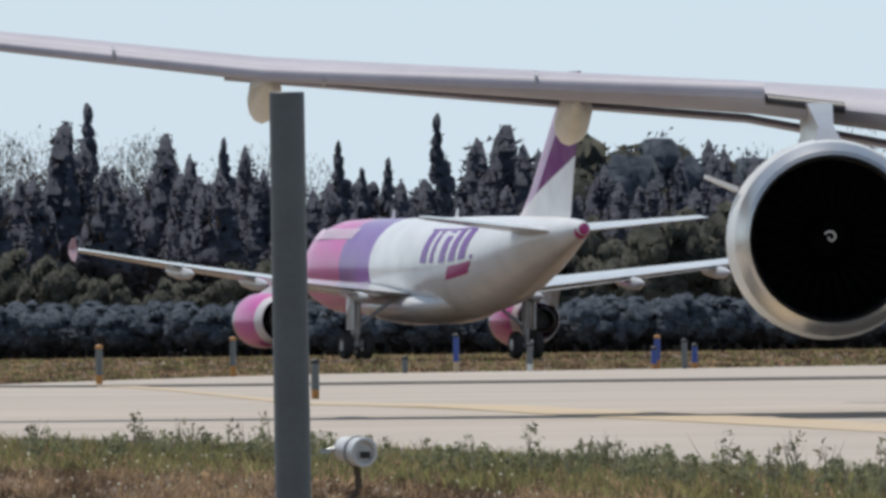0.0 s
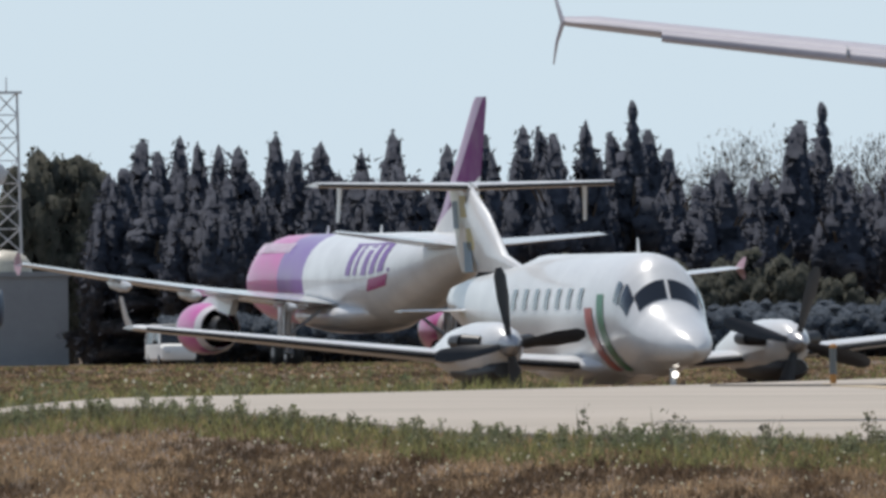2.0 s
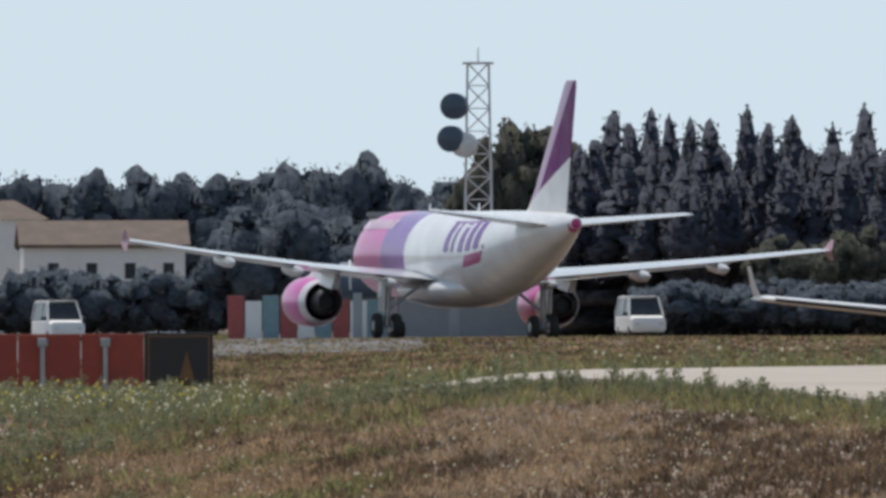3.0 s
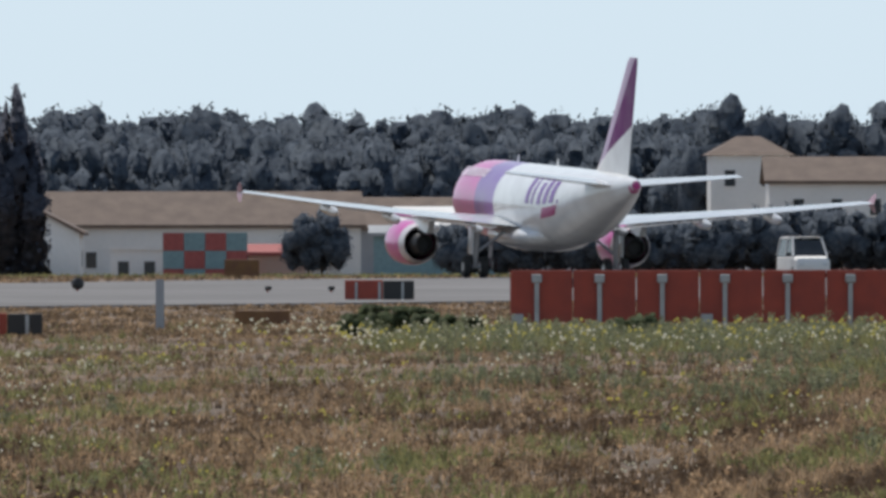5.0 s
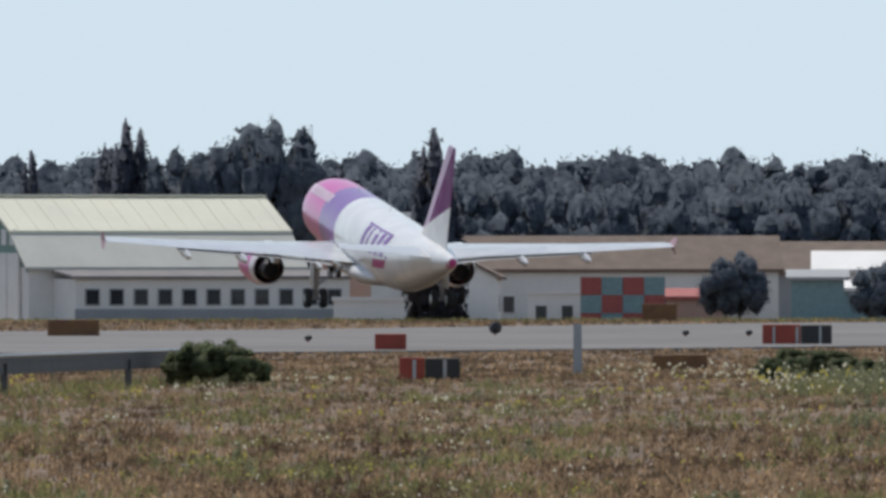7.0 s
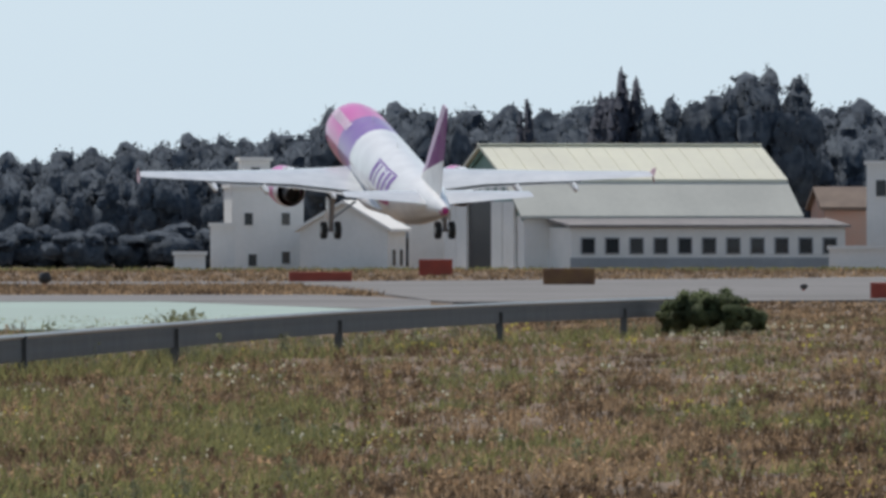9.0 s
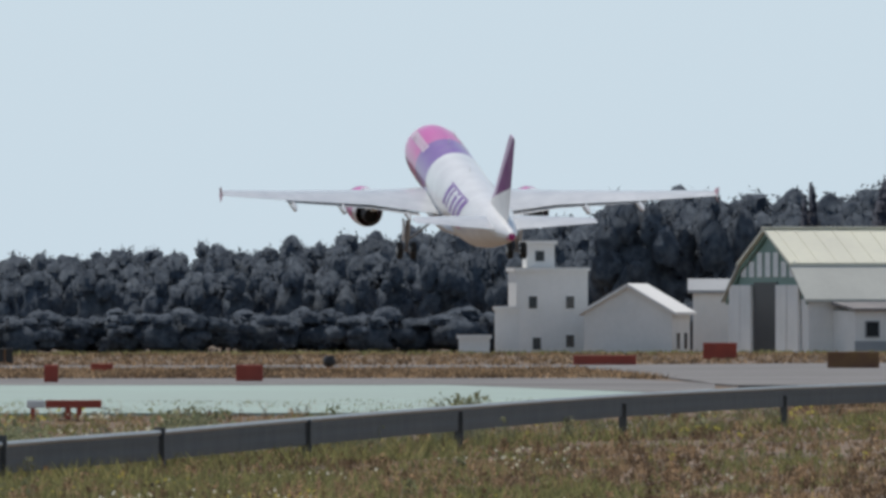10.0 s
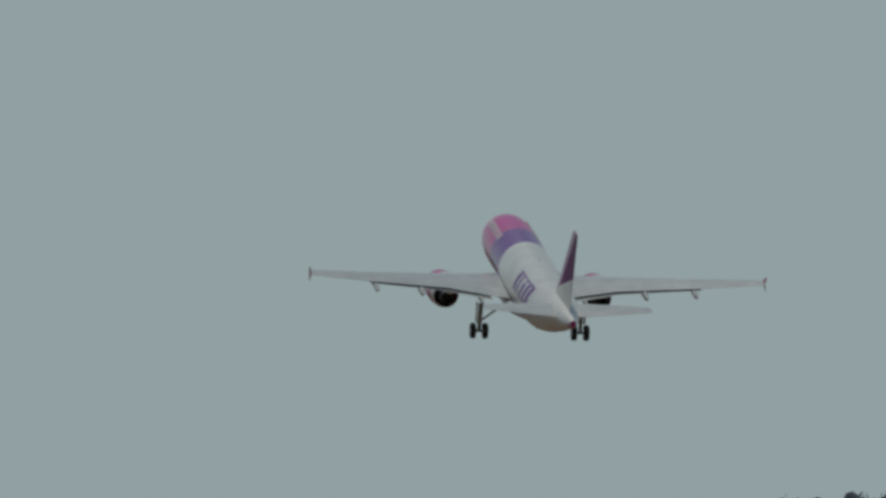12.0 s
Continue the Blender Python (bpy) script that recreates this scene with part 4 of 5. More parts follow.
for a, e, w in [(-2010, 180, 1.1), (-2130, 215, 1.2), (-2070, 150, 1.2), (-2230, 90, 1.6), (-2340, 80, 1.6), (-2450, 75, 1.7), (-2560, 78, 1.7), (-2680, 70, 1.7), (-2790, 60, 1.8), (-2900, 85, 1.7), (-3010, 75, 1.8), (-3120, 60, 2.0), (-2180, 120, 1.4)]:
    for off in (-34, 0, 34):
        plant(PINE, a + off + trng.uniform(-10, 10), e * trng.uniform(.75, 1.05), 1750 + off * .5, min(w, 1.15))


# ---- buildings ----
def facing(a, d, z=None, turn=0.0):
    """A pose at bearing a and distance d whose -y side faces the camera, turned by some degrees."""
    p = on_ground(a, d)
    return Matrix.Translation((p.x, p.y, p.z if z is None else z)) @ Matrix.Rotation(-a / F + radians(turn), 4, "Z")


def gable(bm, x0, x1, y0, y1, z0, z1, over=0.4, thick=0.25):
    """A pitched roof with its ridge along x, as two slabs."""
    ym = (y0 + y1) / 2
    for ya in (y0 - over, y1 + over):
        lo = z0 - over * (z1 - z0) / (ym - y0)
        loft(bm, [[(x, ya, lo), (x, ym, z1), (x, ym, z1 + thick), (x, ya, lo + thick)] for x in (x0 - over, x1 + over)])


def house(label, a, d, w, deep, h, roof_h=0.0, wall=None, roof=None, turn=0.0, windows=(), win=(1.0, 1.4), hip=False, name="house"):
    """A plain house with recessed windows on the front; windows are (x, z) of their centres."""
    ob = thing(name, label, "building", m=facing(a, d, None, turn))
    wall, roof = wall or M_PLASTER, roof or M_TILE
    bm = bmesh.new()
    box(bm, (-w / 2, 0, -1.0), (w / 2, deep, h))
    if roof_h and not hip:
        for x in (-w / 2, w / 2):
            v = [bm.verts.new(p) for p in ((x, 0, h), (x, deep, h), (x, deep / 2, h + roof_h))]
            bm.faces.new(v)
    part("wall", bm, wall, ob, smooth=False)
    bm = bmesh.new()
    if hip:
        v = [bm.verts.new(p) for p in ((-w / 2 - .4, -.4, h), (w / 2 + .4, -.4, h), (w / 2 + .4, deep + .4, h), (-w / 2 - .4, deep + .4, h), (-w * .15, deep / 2, h + roof_h), (w * .15, deep / 2, h + roof_h))]
        for q in ((0, 1, 5, 4), (1, 2, 5), (2, 3, 4, 5), (3, 0, 4), (3, 2, 1, 0)):
            bm.faces.new([v[i] for i in q])
    elif roof_h:
        gable(bm, -w / 2, w / 2, 0, deep, h, h + roof_h)
    else:
        box(bm, (-w / 2 - .15, -.15, h), (w / 2 + .15, deep + .15, h + .3))
    part("roof", bm, roof, ob, smooth=False)
    for x, z in windows:
        bm = bmesh.new()
        box(bm, (x - win[0] / 2, -.06, z - win[1] / 2), (x + win[0] / 2, .1, z + win[1] / 2))
        f = part("window", bm, wall, ob, smooth=False)
        bm = bmesh.new()
        box(bm, (x - win[0] / 2 + .08, -.075, z - win[1] / 2 + .08), (x + win[0] / 2 - .08, .05, z + win[1] / 2 - .08))
        part("pane", bm, M_WINDOW, f, smooth=False)
    return ob


def hangar():
    """Gambrel-roofed hangar with a glazed gable over tall doors, and a low annex with a row of windows."""
    ob = thing("hangar", "cream gambrel-roofed aircraft hangar with green glazed gable end", "hangar", m=facing(-4654, 1900, None, 22))
    L, W = 22.5, 16.5
    E, K, T, B = 4.4, 6.95, 9.65, 3.0          # eave, break and ridge heights; how far in the break lies
    bm = bmesh.new()
    box(bm, (0, 0, -1), (L, W, E))
    part("wall", bm, M_PLASTER, ob, smooth=False)
    for x, mat in ((0, M_GREENSHEET), (L - .2, M_PLASTER)):
        bm = bmesh.new()
        loft(bm, [[(q, 0, E), (q, W, E), (q, W - B, K), (q, W / 2, T), (q, B, K)] for q in (x, x + .2)])
        part("gable", bm, mat, ob, smooth=False)
    upper = []
    for sgn, y0, y1 in ((1, -.45, B), (-1, W + .45, W - B)):
        bm = bmesh.new()
        loft(bm, [[(x, y0, E - .25), (x, y1, K), (x, y1, K + .22), (x, y0, E)] for x in (-.45, L + .45)])
        part("lower_roof", bm, M_LOWROOF, ob, "pale sheet lower slope, dimmer light painted in", smooth=False)
        bm = bmesh.new()
        loft(bm, [[(x, y1 - sgn * .25, K - .02), (x, W / 2, T), (x, W / 2, T + .22), (x, y1 - sgn * .25, K + .24)] for x in (-.45, L + .45)])
        upper.append(part("upper_roof", bm, M_CREAMROOF, ob, smooth=False))
    # standing seams of the sheets, and the ridge cap
    for i in range(15):
        x = .4 + i * 1.55
        bm = bmesh.new()
        loft(bm, [[(q, B - .22, K + .24), (q, W / 2, T + .22), (q, W / 2, T + .27), (q, B - .22, K + .29)] for q in (x, x + .07)])
        part("sheet_seam", bm, M_CREAMROOF, upper[0], smooth=False)
    bm = bmesh.new()
    box(bm, (-.5, W / 2 - .3, T + .16), (L + .5, W / 2 + .3, T + .32), bevel=.05)
    part("ridge_cap", bm, M_CREAMROOF, ob, smooth=False)
    for i in range(7):
        y = 3.3 + i * 1.65
        bm = bmesh.new()
        box(bm, (-.08, y - .5, E + 1.7), (.05, y + .5, E + (3.6 if 1 < i < 5 else 2.9)))
        part("gable_pane", bm, M_CASE, ob, "pale glazed pane", smooth=False)
    # fascia boards along the gable's edge
    for (ya, za), (yb, zb) in zip(((0, E), (B, K), (W / 2, T), (W - B, K)), ((B, K), (W / 2, T), (W - B, K), (W, E))):
        bm = bmesh.new()
        loft(bm, [[(x, ya, za - .4), (x, yb, zb - .4), (x, yb, zb), (x, ya, za)] for x in (-.2, -.05)])
        part("fascia", bm, M_GREENSHEET, ob, smooth=False)
    # near-black slab on the wall stands for the shade inside the open doorway
    bm = bmesh.new()
    box(bm, (-.12, 6.3, -.2), (.05, 11.0, 5.7))
    part("doorway_shade_slab", bm, M_DARK, ob, smooth=False)
    for y in (2.6, 5.0, 12.3, 14.6):
        bm = bmesh.new()
        box(bm, (-.3, y - 1.1, -.2), (-.05, y + 1.1, 5.5), bevel=.05)
        part("sliding_door", bm, M_PLASTER, ob, smooth=False)
    bm = bmesh.new()
    box(bm, (2.0, -4.5, -1), (L + 2.2, -.02, 3.5))
    annex = part("annex", bm, M_PLASTER, ob, smooth=False)
    bm = bmesh.new()
    loft(bm, [[(x, -4.9, 3.5), (x, -.47, 4.0), (x, -.47, 4.2), (x, -4.9, 3.7)] for x in (1.7, L + 2.5)])
    part("annex_roof", bm, M_FELT, annex, smooth=False)
    for i in range(11):
        x = 3.4 + i * 2.0
        bm = bmesh.new()
        box(bm, (x - .6, -4.58, 1.45), (x + .6, -4.4, 2.75))
        part("annex_window", bm, M_GREYWALL, annex, smooth=False)
        bm = bmesh.new()
        box(bm, (x - .5, -4.61, 1.55), (x + .5, -4.45, 2.65))
        part("pane", bm, M_WINDOW, annex, smooth=False)
    bm = bmesh.new()
    box(bm, (1.95, -4.56, -1), (L + 2.25, -4.51, 1.2))
    part("plinth", bm, M_GREYWALL, annex, smooth=False)


hangar()
house("white hangar row house with brown tiled roof", -3600, 1930, 24, 9, 4.2, 2.4, M_PLASTER, M_TILE, 4, [(-9, 1.5), (-5, 1.5), (-1, 1.5), (3, 1.5), (7, 1.5)])
house("white gabled house with dark window", -3822, 1905, 4.4, 7, 3.6, 1.8, M_PLASTER, M_TILE, 86, [(0, 1.6)])
house("small white flat-roofed house", -3722, 1895, 4.2, 5, 2.3, 0, M_PLASTER, M_PLASTER, 0, [(-1.1, .8), (.9, .8)])
house("long pale building with brown roof", -3300, 1960, 14, 9, 4.0, 2.2, M_GREYWALL, M_TILE, 0)
house("two-storey white villa with tiled hip roof", -2638, 1950, 6.2, 6, 9.6, 1.5, M_PLASTER, M_TILE, 3, [(-1.6, 7.8), (1.3, 7.8), (-1.6, 4.6), (1.3, 4.6)], hip=True)
house("long white wing with tan tiled roof", -2462, 1940, 12.6, 7, 7.4, 1.7, M_PLASTER, M_TILE, 3, [(-4, 5.4), (-1, 5.4), (2, 5.4), (5, 5.4)])
house("low pink plastered outbuilding", -2480, 1900, 8.5, 5, 3.4, .9, M_PINKWALL, M_TILE, 0)
house("slim white tower house", -4022, 1905, 2.4, 5, 8.3, 0, M_PLASTER, M_PLASTER, -18, [(0, 6.5)])
house("pinkish house with tiled roof", -4075, 1915, 4.2, 6, 5.0, 1.4, M_PINKWALL, M_TILE, 10)
house("white house beside the tower", -4045, 1890, 6.0, 4, 1.8, 0, M_PLASTER, M_PLASTER)
tw = house("white stepped tower building with small windows", -5108, 1930, 5.6, 6, 6.6, 0, M_PLASTER, M_PLASTER, 6, [(-1.5, 4.2), (1.4, 4.2), (1.4, 1.2), (-1.2, 1.0)], (.8, 1.1))
bm = bmesh.new()
box(bm, (-1.9, 1, 6.9), (.3, 4, 8.7), bevel=.06)
turret = part("turret", bm, M_PLASTER, tw, smooth=False)
bm = bmesh.new()
box(bm, (-2.1, .8, 8.7), (.5, 4.2, 9.0))
part("parapet", bm, M_PLASTER, turret, smooth=False)
bm = bmesh.new()
box(bm, (-1.2, .98, 7.4), (-.5, 1.1, 8.2))
part("turret_window", bm, M_WINDOW, turret, smooth=False)
house("low white block beside the tower", -5188, 1915, 1.9, 4, 3.6, 0, M_PLASTER, M_PLASTER)
house("small white flat-roofed shed", -5246, 1910, 2.4, 3, 1.4, 0, M_PLASTER, M_PLASTER)
house("white cottage with grey gable roof", -4985, 1925, 5.0, 6, 2.8, 0, M_PLASTER, M_GREYWALL, 0, [(0, 1.2)])
house("white gabled house near hangar", -4880, 1920, 5.4, 7, 3.4, 2.0, M_PLASTER, M_PLASTER, 75, [(-1, 1.2), (1.2, 1.2)])
house("white workshop with pale grey roof", -4818, 1935, 3.6, 6, 5.0, .8, M_PLASTER, M_GREYWALL, 0)
house("distant low pink shed", -6480, 2000, 7, 4, 1.6, 0, M_PINKWALL, M_GREYWALL)
house("distant dark blue shed", -6350, 2010, 7, 4, 1.5, 0, M_TANK, M_TANK)
house("grey concrete hut with two dark windows", -1932, 1560, 4.4, 4, 7.6, 0, M_GREYWALL, M_GREYWALL, 0, [(-1.1, 6.2), (1.0, 6.2)], (1.3, .9))
dome_house = house("low grey building carrying a small dome", -1850, 1550, 11, 6, 5.6, 0, M_GREYWALL, M_GREYWALL)
bm = bmesh.new()
turned(bm, [(0, 1.75), (.5, 1.7), (1.0, 1.35), (1.3, .7), (1.38, .02)], (1.5, 3, 5.9), (0, 0, 1), 24)
dm = part("dome", bm, M_CREAM, dome_house)
house("grey-blue metal shed with low roof", -3258, 1880, 4.0, 5, 3.4, .5, M_CHECKTEAL, M_GREYWALL)
house("pale green metal shed", -3170, 1900, 9.0, 5, 2.6, .5, M_CHECKTEAL, M_PLASTER)
house("red and pink kiosk", -3475, 1885, 4.4, 3, 2.0, .5, M_PINKWALL, M_CHECKRED)
house("small white kiosk beside the sheds", -3400, 1890, 3.2, 3, 1.6, .4, M_PLASTER, M_GREYWALL)
house("grey shed with pale roof", -2980, 1890, 5.0, 3, 1.8, .4, M_GREYWALL, M_PLASTER)
house("white workshop with sunlit sloping roof", -3190, 1925, 6.2, 7, 4.1, 1.3, M_PLASTER, M_PLASTER)


def vehicle(name, label, a, d, w, h, length, waist, nose, paint, top_paint, turn=0.0):
    """A road vehicle with its front towards -y: body, roof, glazing, mirrors, lamps and wheels."""
    ob = thing(name, label, "vehicle", m=facing(a, d, None, turn))
    hw = w / 2

    def ring(y, x, z0, z1):
        k = .12
        return [(sx * (x - ix), y, z) for sx, ix, z in ((-1, k, z0), (1, k, z0), (1, 0, z0 + k), (1, 0, z1 - k), (1, k, z1), (-1, k, z1), (-1, 0, z1 - k), (-1, 0, z0 + k))]
    bm = bmesh.new()
    loft(bm, [ring(0, hw * .8, .42, waist * .72), ring(.12, hw * .95, .32, waist * .88), ring(nose, hw, .28, waist), ring(length * .95, hw, .28, waist), ring(length, hw * .93, .4, waist * .97)])
    body = part("body", bm, paint, ob)
    bm = bmesh.new()
    loft(bm, [[(-x, y, z), (x, y, z), (x, y1, z), (-x, y1, z)] for x, y, y1, z in ((hw * .97, nose - .12, length - .1, waist - .03), (hw * .80, nose + .55, length - .3, h - .1))])
    part("glazing", bm, M_WINDOW, ob, "dark tinted windows", smooth=False)
    bm = bmesh.new()
    loft(bm, [ring(nose + .45, hw * .72, h - .14, h - .03), ring(nose + .62, hw * .86, h - .14, h), ring(length - .45, hw * .86, h - .14, h), ring(length - .22, hw * .74, h - .16, h - .05)])
    part("roof", bm, top_paint, ob)
    for s in (-1, 1):
        for y, y1 in ((nose - .14, nose + .52), (nose + 1.5, nose + 1.5), (length - .1, length - .32)):
            bm = bmesh.new()
            tube(bm, (s * hw * .96, y, waist - .04), (s * hw * .81, y1, h - .08), .055, .05, 6)
            part("pillar", bm, top_paint, ob)
        bm = bmesh.new()
        box(bm, (s * (hw + .12) - .12, nose + .1, waist - .02), (s * (hw + .12) + .12, nose + .24, waist + .17), bevel=.05)
        part("mirror", bm, M_BLACK, ob, "black door mirror")
        bm = bmesh.new()
        box(bm, (s * hw * .66 - .15, -.03, waist * .56), (s * hw * .66 + .15, .1, waist * .70), bevel=.04)
        part("headlight", bm, M_CASE, body)
        for y in (length * .2, length * .8):
            bm = bmesh.new()
            turned(bm, [(-.1, .2), (-.1, .3), (-.06, .33), (.06, .33), (.1, .3), (.1, .2)], (s * (hw - .1), y, .33), (1, 0, 0), 18)
            wl_ = part("wheel", bm, M_TYRE, ob)
            bm = bmesh.new()
            turned(bm, [(s * .07, .2), (s * .095, .16), (s * .11, .02)], (s * (hw - .1), y, .33), (1, 0, 0), 14)
            part("rim", bm, M_STRUT, wl_)
    return ob


vehicle("parked_car", "pale orange parked car, sun glare painted on roof, dark windscreen", -6283, 490, 1.72, 1.80, 4.2, 1.12, 1.15, M_VANBODY, M_VANROOF)
vehicle("parked_van", "white parked van beyond the runway", -2526, 1300, 1.9, 2.2, 4.4, 1.2, .9, M_PLASTER, M_PLASTER, 14)
vehicle("parked_van", "white parked van beside the fuel tank", -1498, 1300, 1.9, 2.2, 4.4, 1.2, .9, M_PLASTER, M_PLASTER, 12)

# chequered hut
chk = thing("chequered_hut", "hut chequered in faded red and pale teal panels", "building", m=facing(-3603, 1880))
bm = bmesh.new()
box(bm, (-3.2, 0, -.6), (3.2, 4, 3.6))
part("core", bm, M_GREYWALL, chk, smooth=False)
for i in range(4):
    for j in range(3):
        bm = bmesh.new()
        box(bm, (-3.2 + i * 1.6 + .02, -.08, -.5 + j * 1.37), (-3.2 + (i + 1) * 1.6 - .02, -.01, -.5 + (j + 1) * 1.37 - .03))
        part("panel", bm, M_CHECKRED if (i + j) % 2 == 0 else M_CHECKTEAL, chk, smooth=False)

# red and white upright panels, tank, lattice mast
pan = thing("striped_barrier", "upright red, white and teal panels in a row", "barrier", m=facing(-2140, 1350))
for i in range(9):
    bm = bmesh.new()
    box(bm, (-3.2 + i * .95, 0, -.2), (-3.2 + i * .95 + .9, .2, 2.4 - .3 * (i % 3 == 1)), bevel=.03)
    part("panel", bm, (M_CHECKRED, M_PLASTER, M_CHECKTEAL)[i % 3], pan, smooth=False)
tank = thing("fuel_tank", "dark blue cylindrical fuel tank on cradles", "tank", m=facing(-1929, 1340))
bm = bmesh.new()
turned(bm, [(-3.7, .2), (-3.65, .8), (-3.5, 1.02), (3.5, 1.02), (3.65, .8), (3.7, .2)], (0, 0, 3.2), (1, 0, 0.02), 24)
shell = part("shell", bm, M_TANK, tank)
for x in (-3, -1.5, 0, 1.5, 3):
    bm = bmesh.new()
    turned(bm, [(-.06, 1.05), (.06, 1.05)], (x, 0, 3.2), (1, 0, 0.02), 24)
    part("band", bm, M_CASE if x < 3 else M_TANK, shell)
for x in (-2.6, 2.6):
    bm = bmesh.new()
    box(bm, (x - .25, -.9, -.3), (x + .25, .9, 2.5), bevel=.05)
    part("cradle", bm, M_GREYWALL, tank)
mast = thing("lattice_mast", "grey steel lattice telecom mast with dish antennas", "mast", m=facing(-1800, 1600))
T = 17.6
for i, (x, y) in enumerate(((-.8, -.8), (.8, -.8), (.8, .8), (-.8, .8))):
    bm = bmesh.new()
    tube(bm, (x * 1.25, y * 1.25, -.5), (x * .85, y * .85, T), .10, .08, 6)
    part("corner_post", bm, M_MAST, mast)
c4 = ((-1, -1), (1, -1), (1, 1), (-1, 1))
for k in range(12):
    z0, z1 = k * T / 12, (k + 1) * T / 12
    s0, s1 = 1.0 - .32 * k / 12, 1.0 - .32 * (k + 1) / 12
    for i in range(4):
        (xa, ya), (xb, yb) = c4[i], c4[(i + 1) % 4]
        bm = bmesh.new()
        tube(bm, (xa * s0, ya * s0, z0), (xb * s1, yb * s1, z1), .035, n=5)
        tube(bm, (xb * s0, yb * s0, z0), (xa * s1, ya * s1, z1), .05, n=5)
        tube(bm, (xa * s1, ya * s1, z1), (xb * s1, yb * s1, z1), .035, n=5)
        part("brace", bm, M_MAST, mast)
bm = bmesh.new()
tube(bm, (0, 0, T), (0, 0, T + 1.0), .07, .03, 6)
part("whip_antenna", bm, M_MAST, mast)
bm = bmesh.new()
box(bm, (-1.0, -1.0, T - .1), (1.0, 1.0, T + .05))
part("platform", bm, M_MAST, mast)
for x, z, r, mt in ((-1.55, 14.8, .85, M_TANK), (-1.75, 12.7, .85, M_TANK), (-.9, 12.3, .8, M_MAST)):
    bm = bmesh.new()
    turned(bm, [(-.5, r * .9), (-.45, r), (.35, r), (.5, r * .5), (.6, .05)], (x, -1.1, z), (-.25, -1, 0), 22)
    part("dish_antenna", bm, mt, mast)

# ---- airfield furniture ----
# sign wall: red backed panels between pale posts, black face at the end
SD = 585
sw = thing("runway_sign_board", "long red-backed runway sign with pale posts and black end panel", "sign", m=facing(-2666, SD))
um = SD / F
for i in range(6):
    bm = bmesh.new()
    x = (-3064 + i * 112 + 2666) * um
    box(bm, (x + .01, -.05, .25), (x + 111 * um, .2, 1.48), bevel=.015)
    part("panel", bm, M_SIGNRED, sw, smooth=False)
bm = bmesh.new()
box(bm, (274 * um, -.06, .25), (396 * um, .22, 1.50), bevel=.015)
endp = part("end_panel", bm, M_SIGNBLACK, sw, smooth=False)
bm = bmesh.new()
bm.faces.new([bm.verts.new((x, -.075, z)) for x, z in ((335 * um, .4), (362 * um, .4), (349 * um, 1.08))])
part("arrow_mark", bm, M_SIGNRUST, endp, smooth=False)
bm = bmesh.new()
for lo, hi in (((280, .31), (390, .35)), ((280, 1.40), (390, 1.44)), ((280, .35), (283, 1.40)), ((387, .35), (390, 1.40))):
    box(bm, (lo[0] * um, -.075, lo[1]), (hi[0] * um, -.05, hi[1]))
part("border", bm, M_SIGNRUST, endp, "thin ochre border line", smooth=False)
for i in range(6):
    bm = bmesh.new()
    x = (-3016 + i * 111 + 2666) * um
    box(bm, (x - .055, -.14, -.1), (x + .055, -.05, 1.36), bevel=.012)
    p = part("post", bm, M_GALV, sw, smooth=False)
    bm = bmesh.new()
    box(bm, (x - .12, -.17, 1.18), (x + .12, -.052, 1.38), bevel=.02)
    part("bracket", bm, M_GALV, p, smooth=False)
for x in (-3050, -2715):
    bm = bmesh.new()
    box(bm, ((x + 2666) * um - .14, -.3, -.05), ((x + 2666) * um + .14, -.15, .45), bevel=.02)
    part("junction_box", bm, M_GALV, sw, smooth=False)


def small_sign(label, a0, a1, low, high, split=None, mat=None):
    """A low sign case on two feet between bearings a0 and a1; low and high are how far its edges lie below the horizon."""
    a = (a0 + a1) / 2
    ds = np.arange(480, 1500, 4.0)
    d = float(min(ds, key=lambda q: abs((EYE.z - ground_z(a, q)) * F / q - low - 4)))
    k = d / F
    w, h = (a1 - a0) * k, (low - high) * k
    ob = thing("airfield_sign", label, "sign", "low airfield signs", m=facing(a, d))
    m1 = mat or M_SIGNRED
    cut = w / 2 if split is None else -w / 2 + w * split
    bm = bmesh.new()
    box(bm, (-w / 2, -.12, .06), (cut, .12, h), bevel=.03)
    part("case", bm, m1, ob, smooth=False)
    if split is not None:
        bm = bmesh.new()
        box(bm, (cut + .01, -.14, .06), (w / 2, .14, h * .97), bevel=.03)
        part("face", bm, M_SIGNBLACK, ob, smooth=False)
    n = 3 if w > 1.5 else 2
    for i in range(n):
        x = -w / 2 + w * (i + .5) / n
        bm = bmesh.new()
        box(bm, (x - .04, -.17, -.1), (x + .04, -.125, h * .9))
        part("foot", bm, M_SIGNRUST if mat else M_GALV if split else M_SIGNRED, ob, smooth=False)
    return ob


small_sign("long low red sign case beyond the runway", -5071, -4959, 66, 46)
small_sign("square red sign case", -4841, -4781, 55, 24)
small_sign("weathered brown sign case", -4621, -4529, 72, 40, mat=M_SIGNRUST)
small_sign("dark red square sign beside the runway", -4042, -3986, 98, 66)
small_sign("half red, half black low sign", -3999, -3891, 150, 107, .42)
small_sign("dark brown low sign case in the grass", -3551, -3453, 132, 103, mat=M_SIGNRUST)
small_sign("half dark red, half black runway sign", -3356, -3233, 88, 50, .55)
small_sign("ochre brown sign case beyond the runway", -3569, -3507, 44, 12, mat=M_SIGNRUST)
small_sign("red square sign by the shoulder", -5668, -5620, 95, 62)
small_sign("slim red sign case", -6007, -5982, 97, 62)
small_sign("low flat red sign", -5925, -5885, 77, 60)
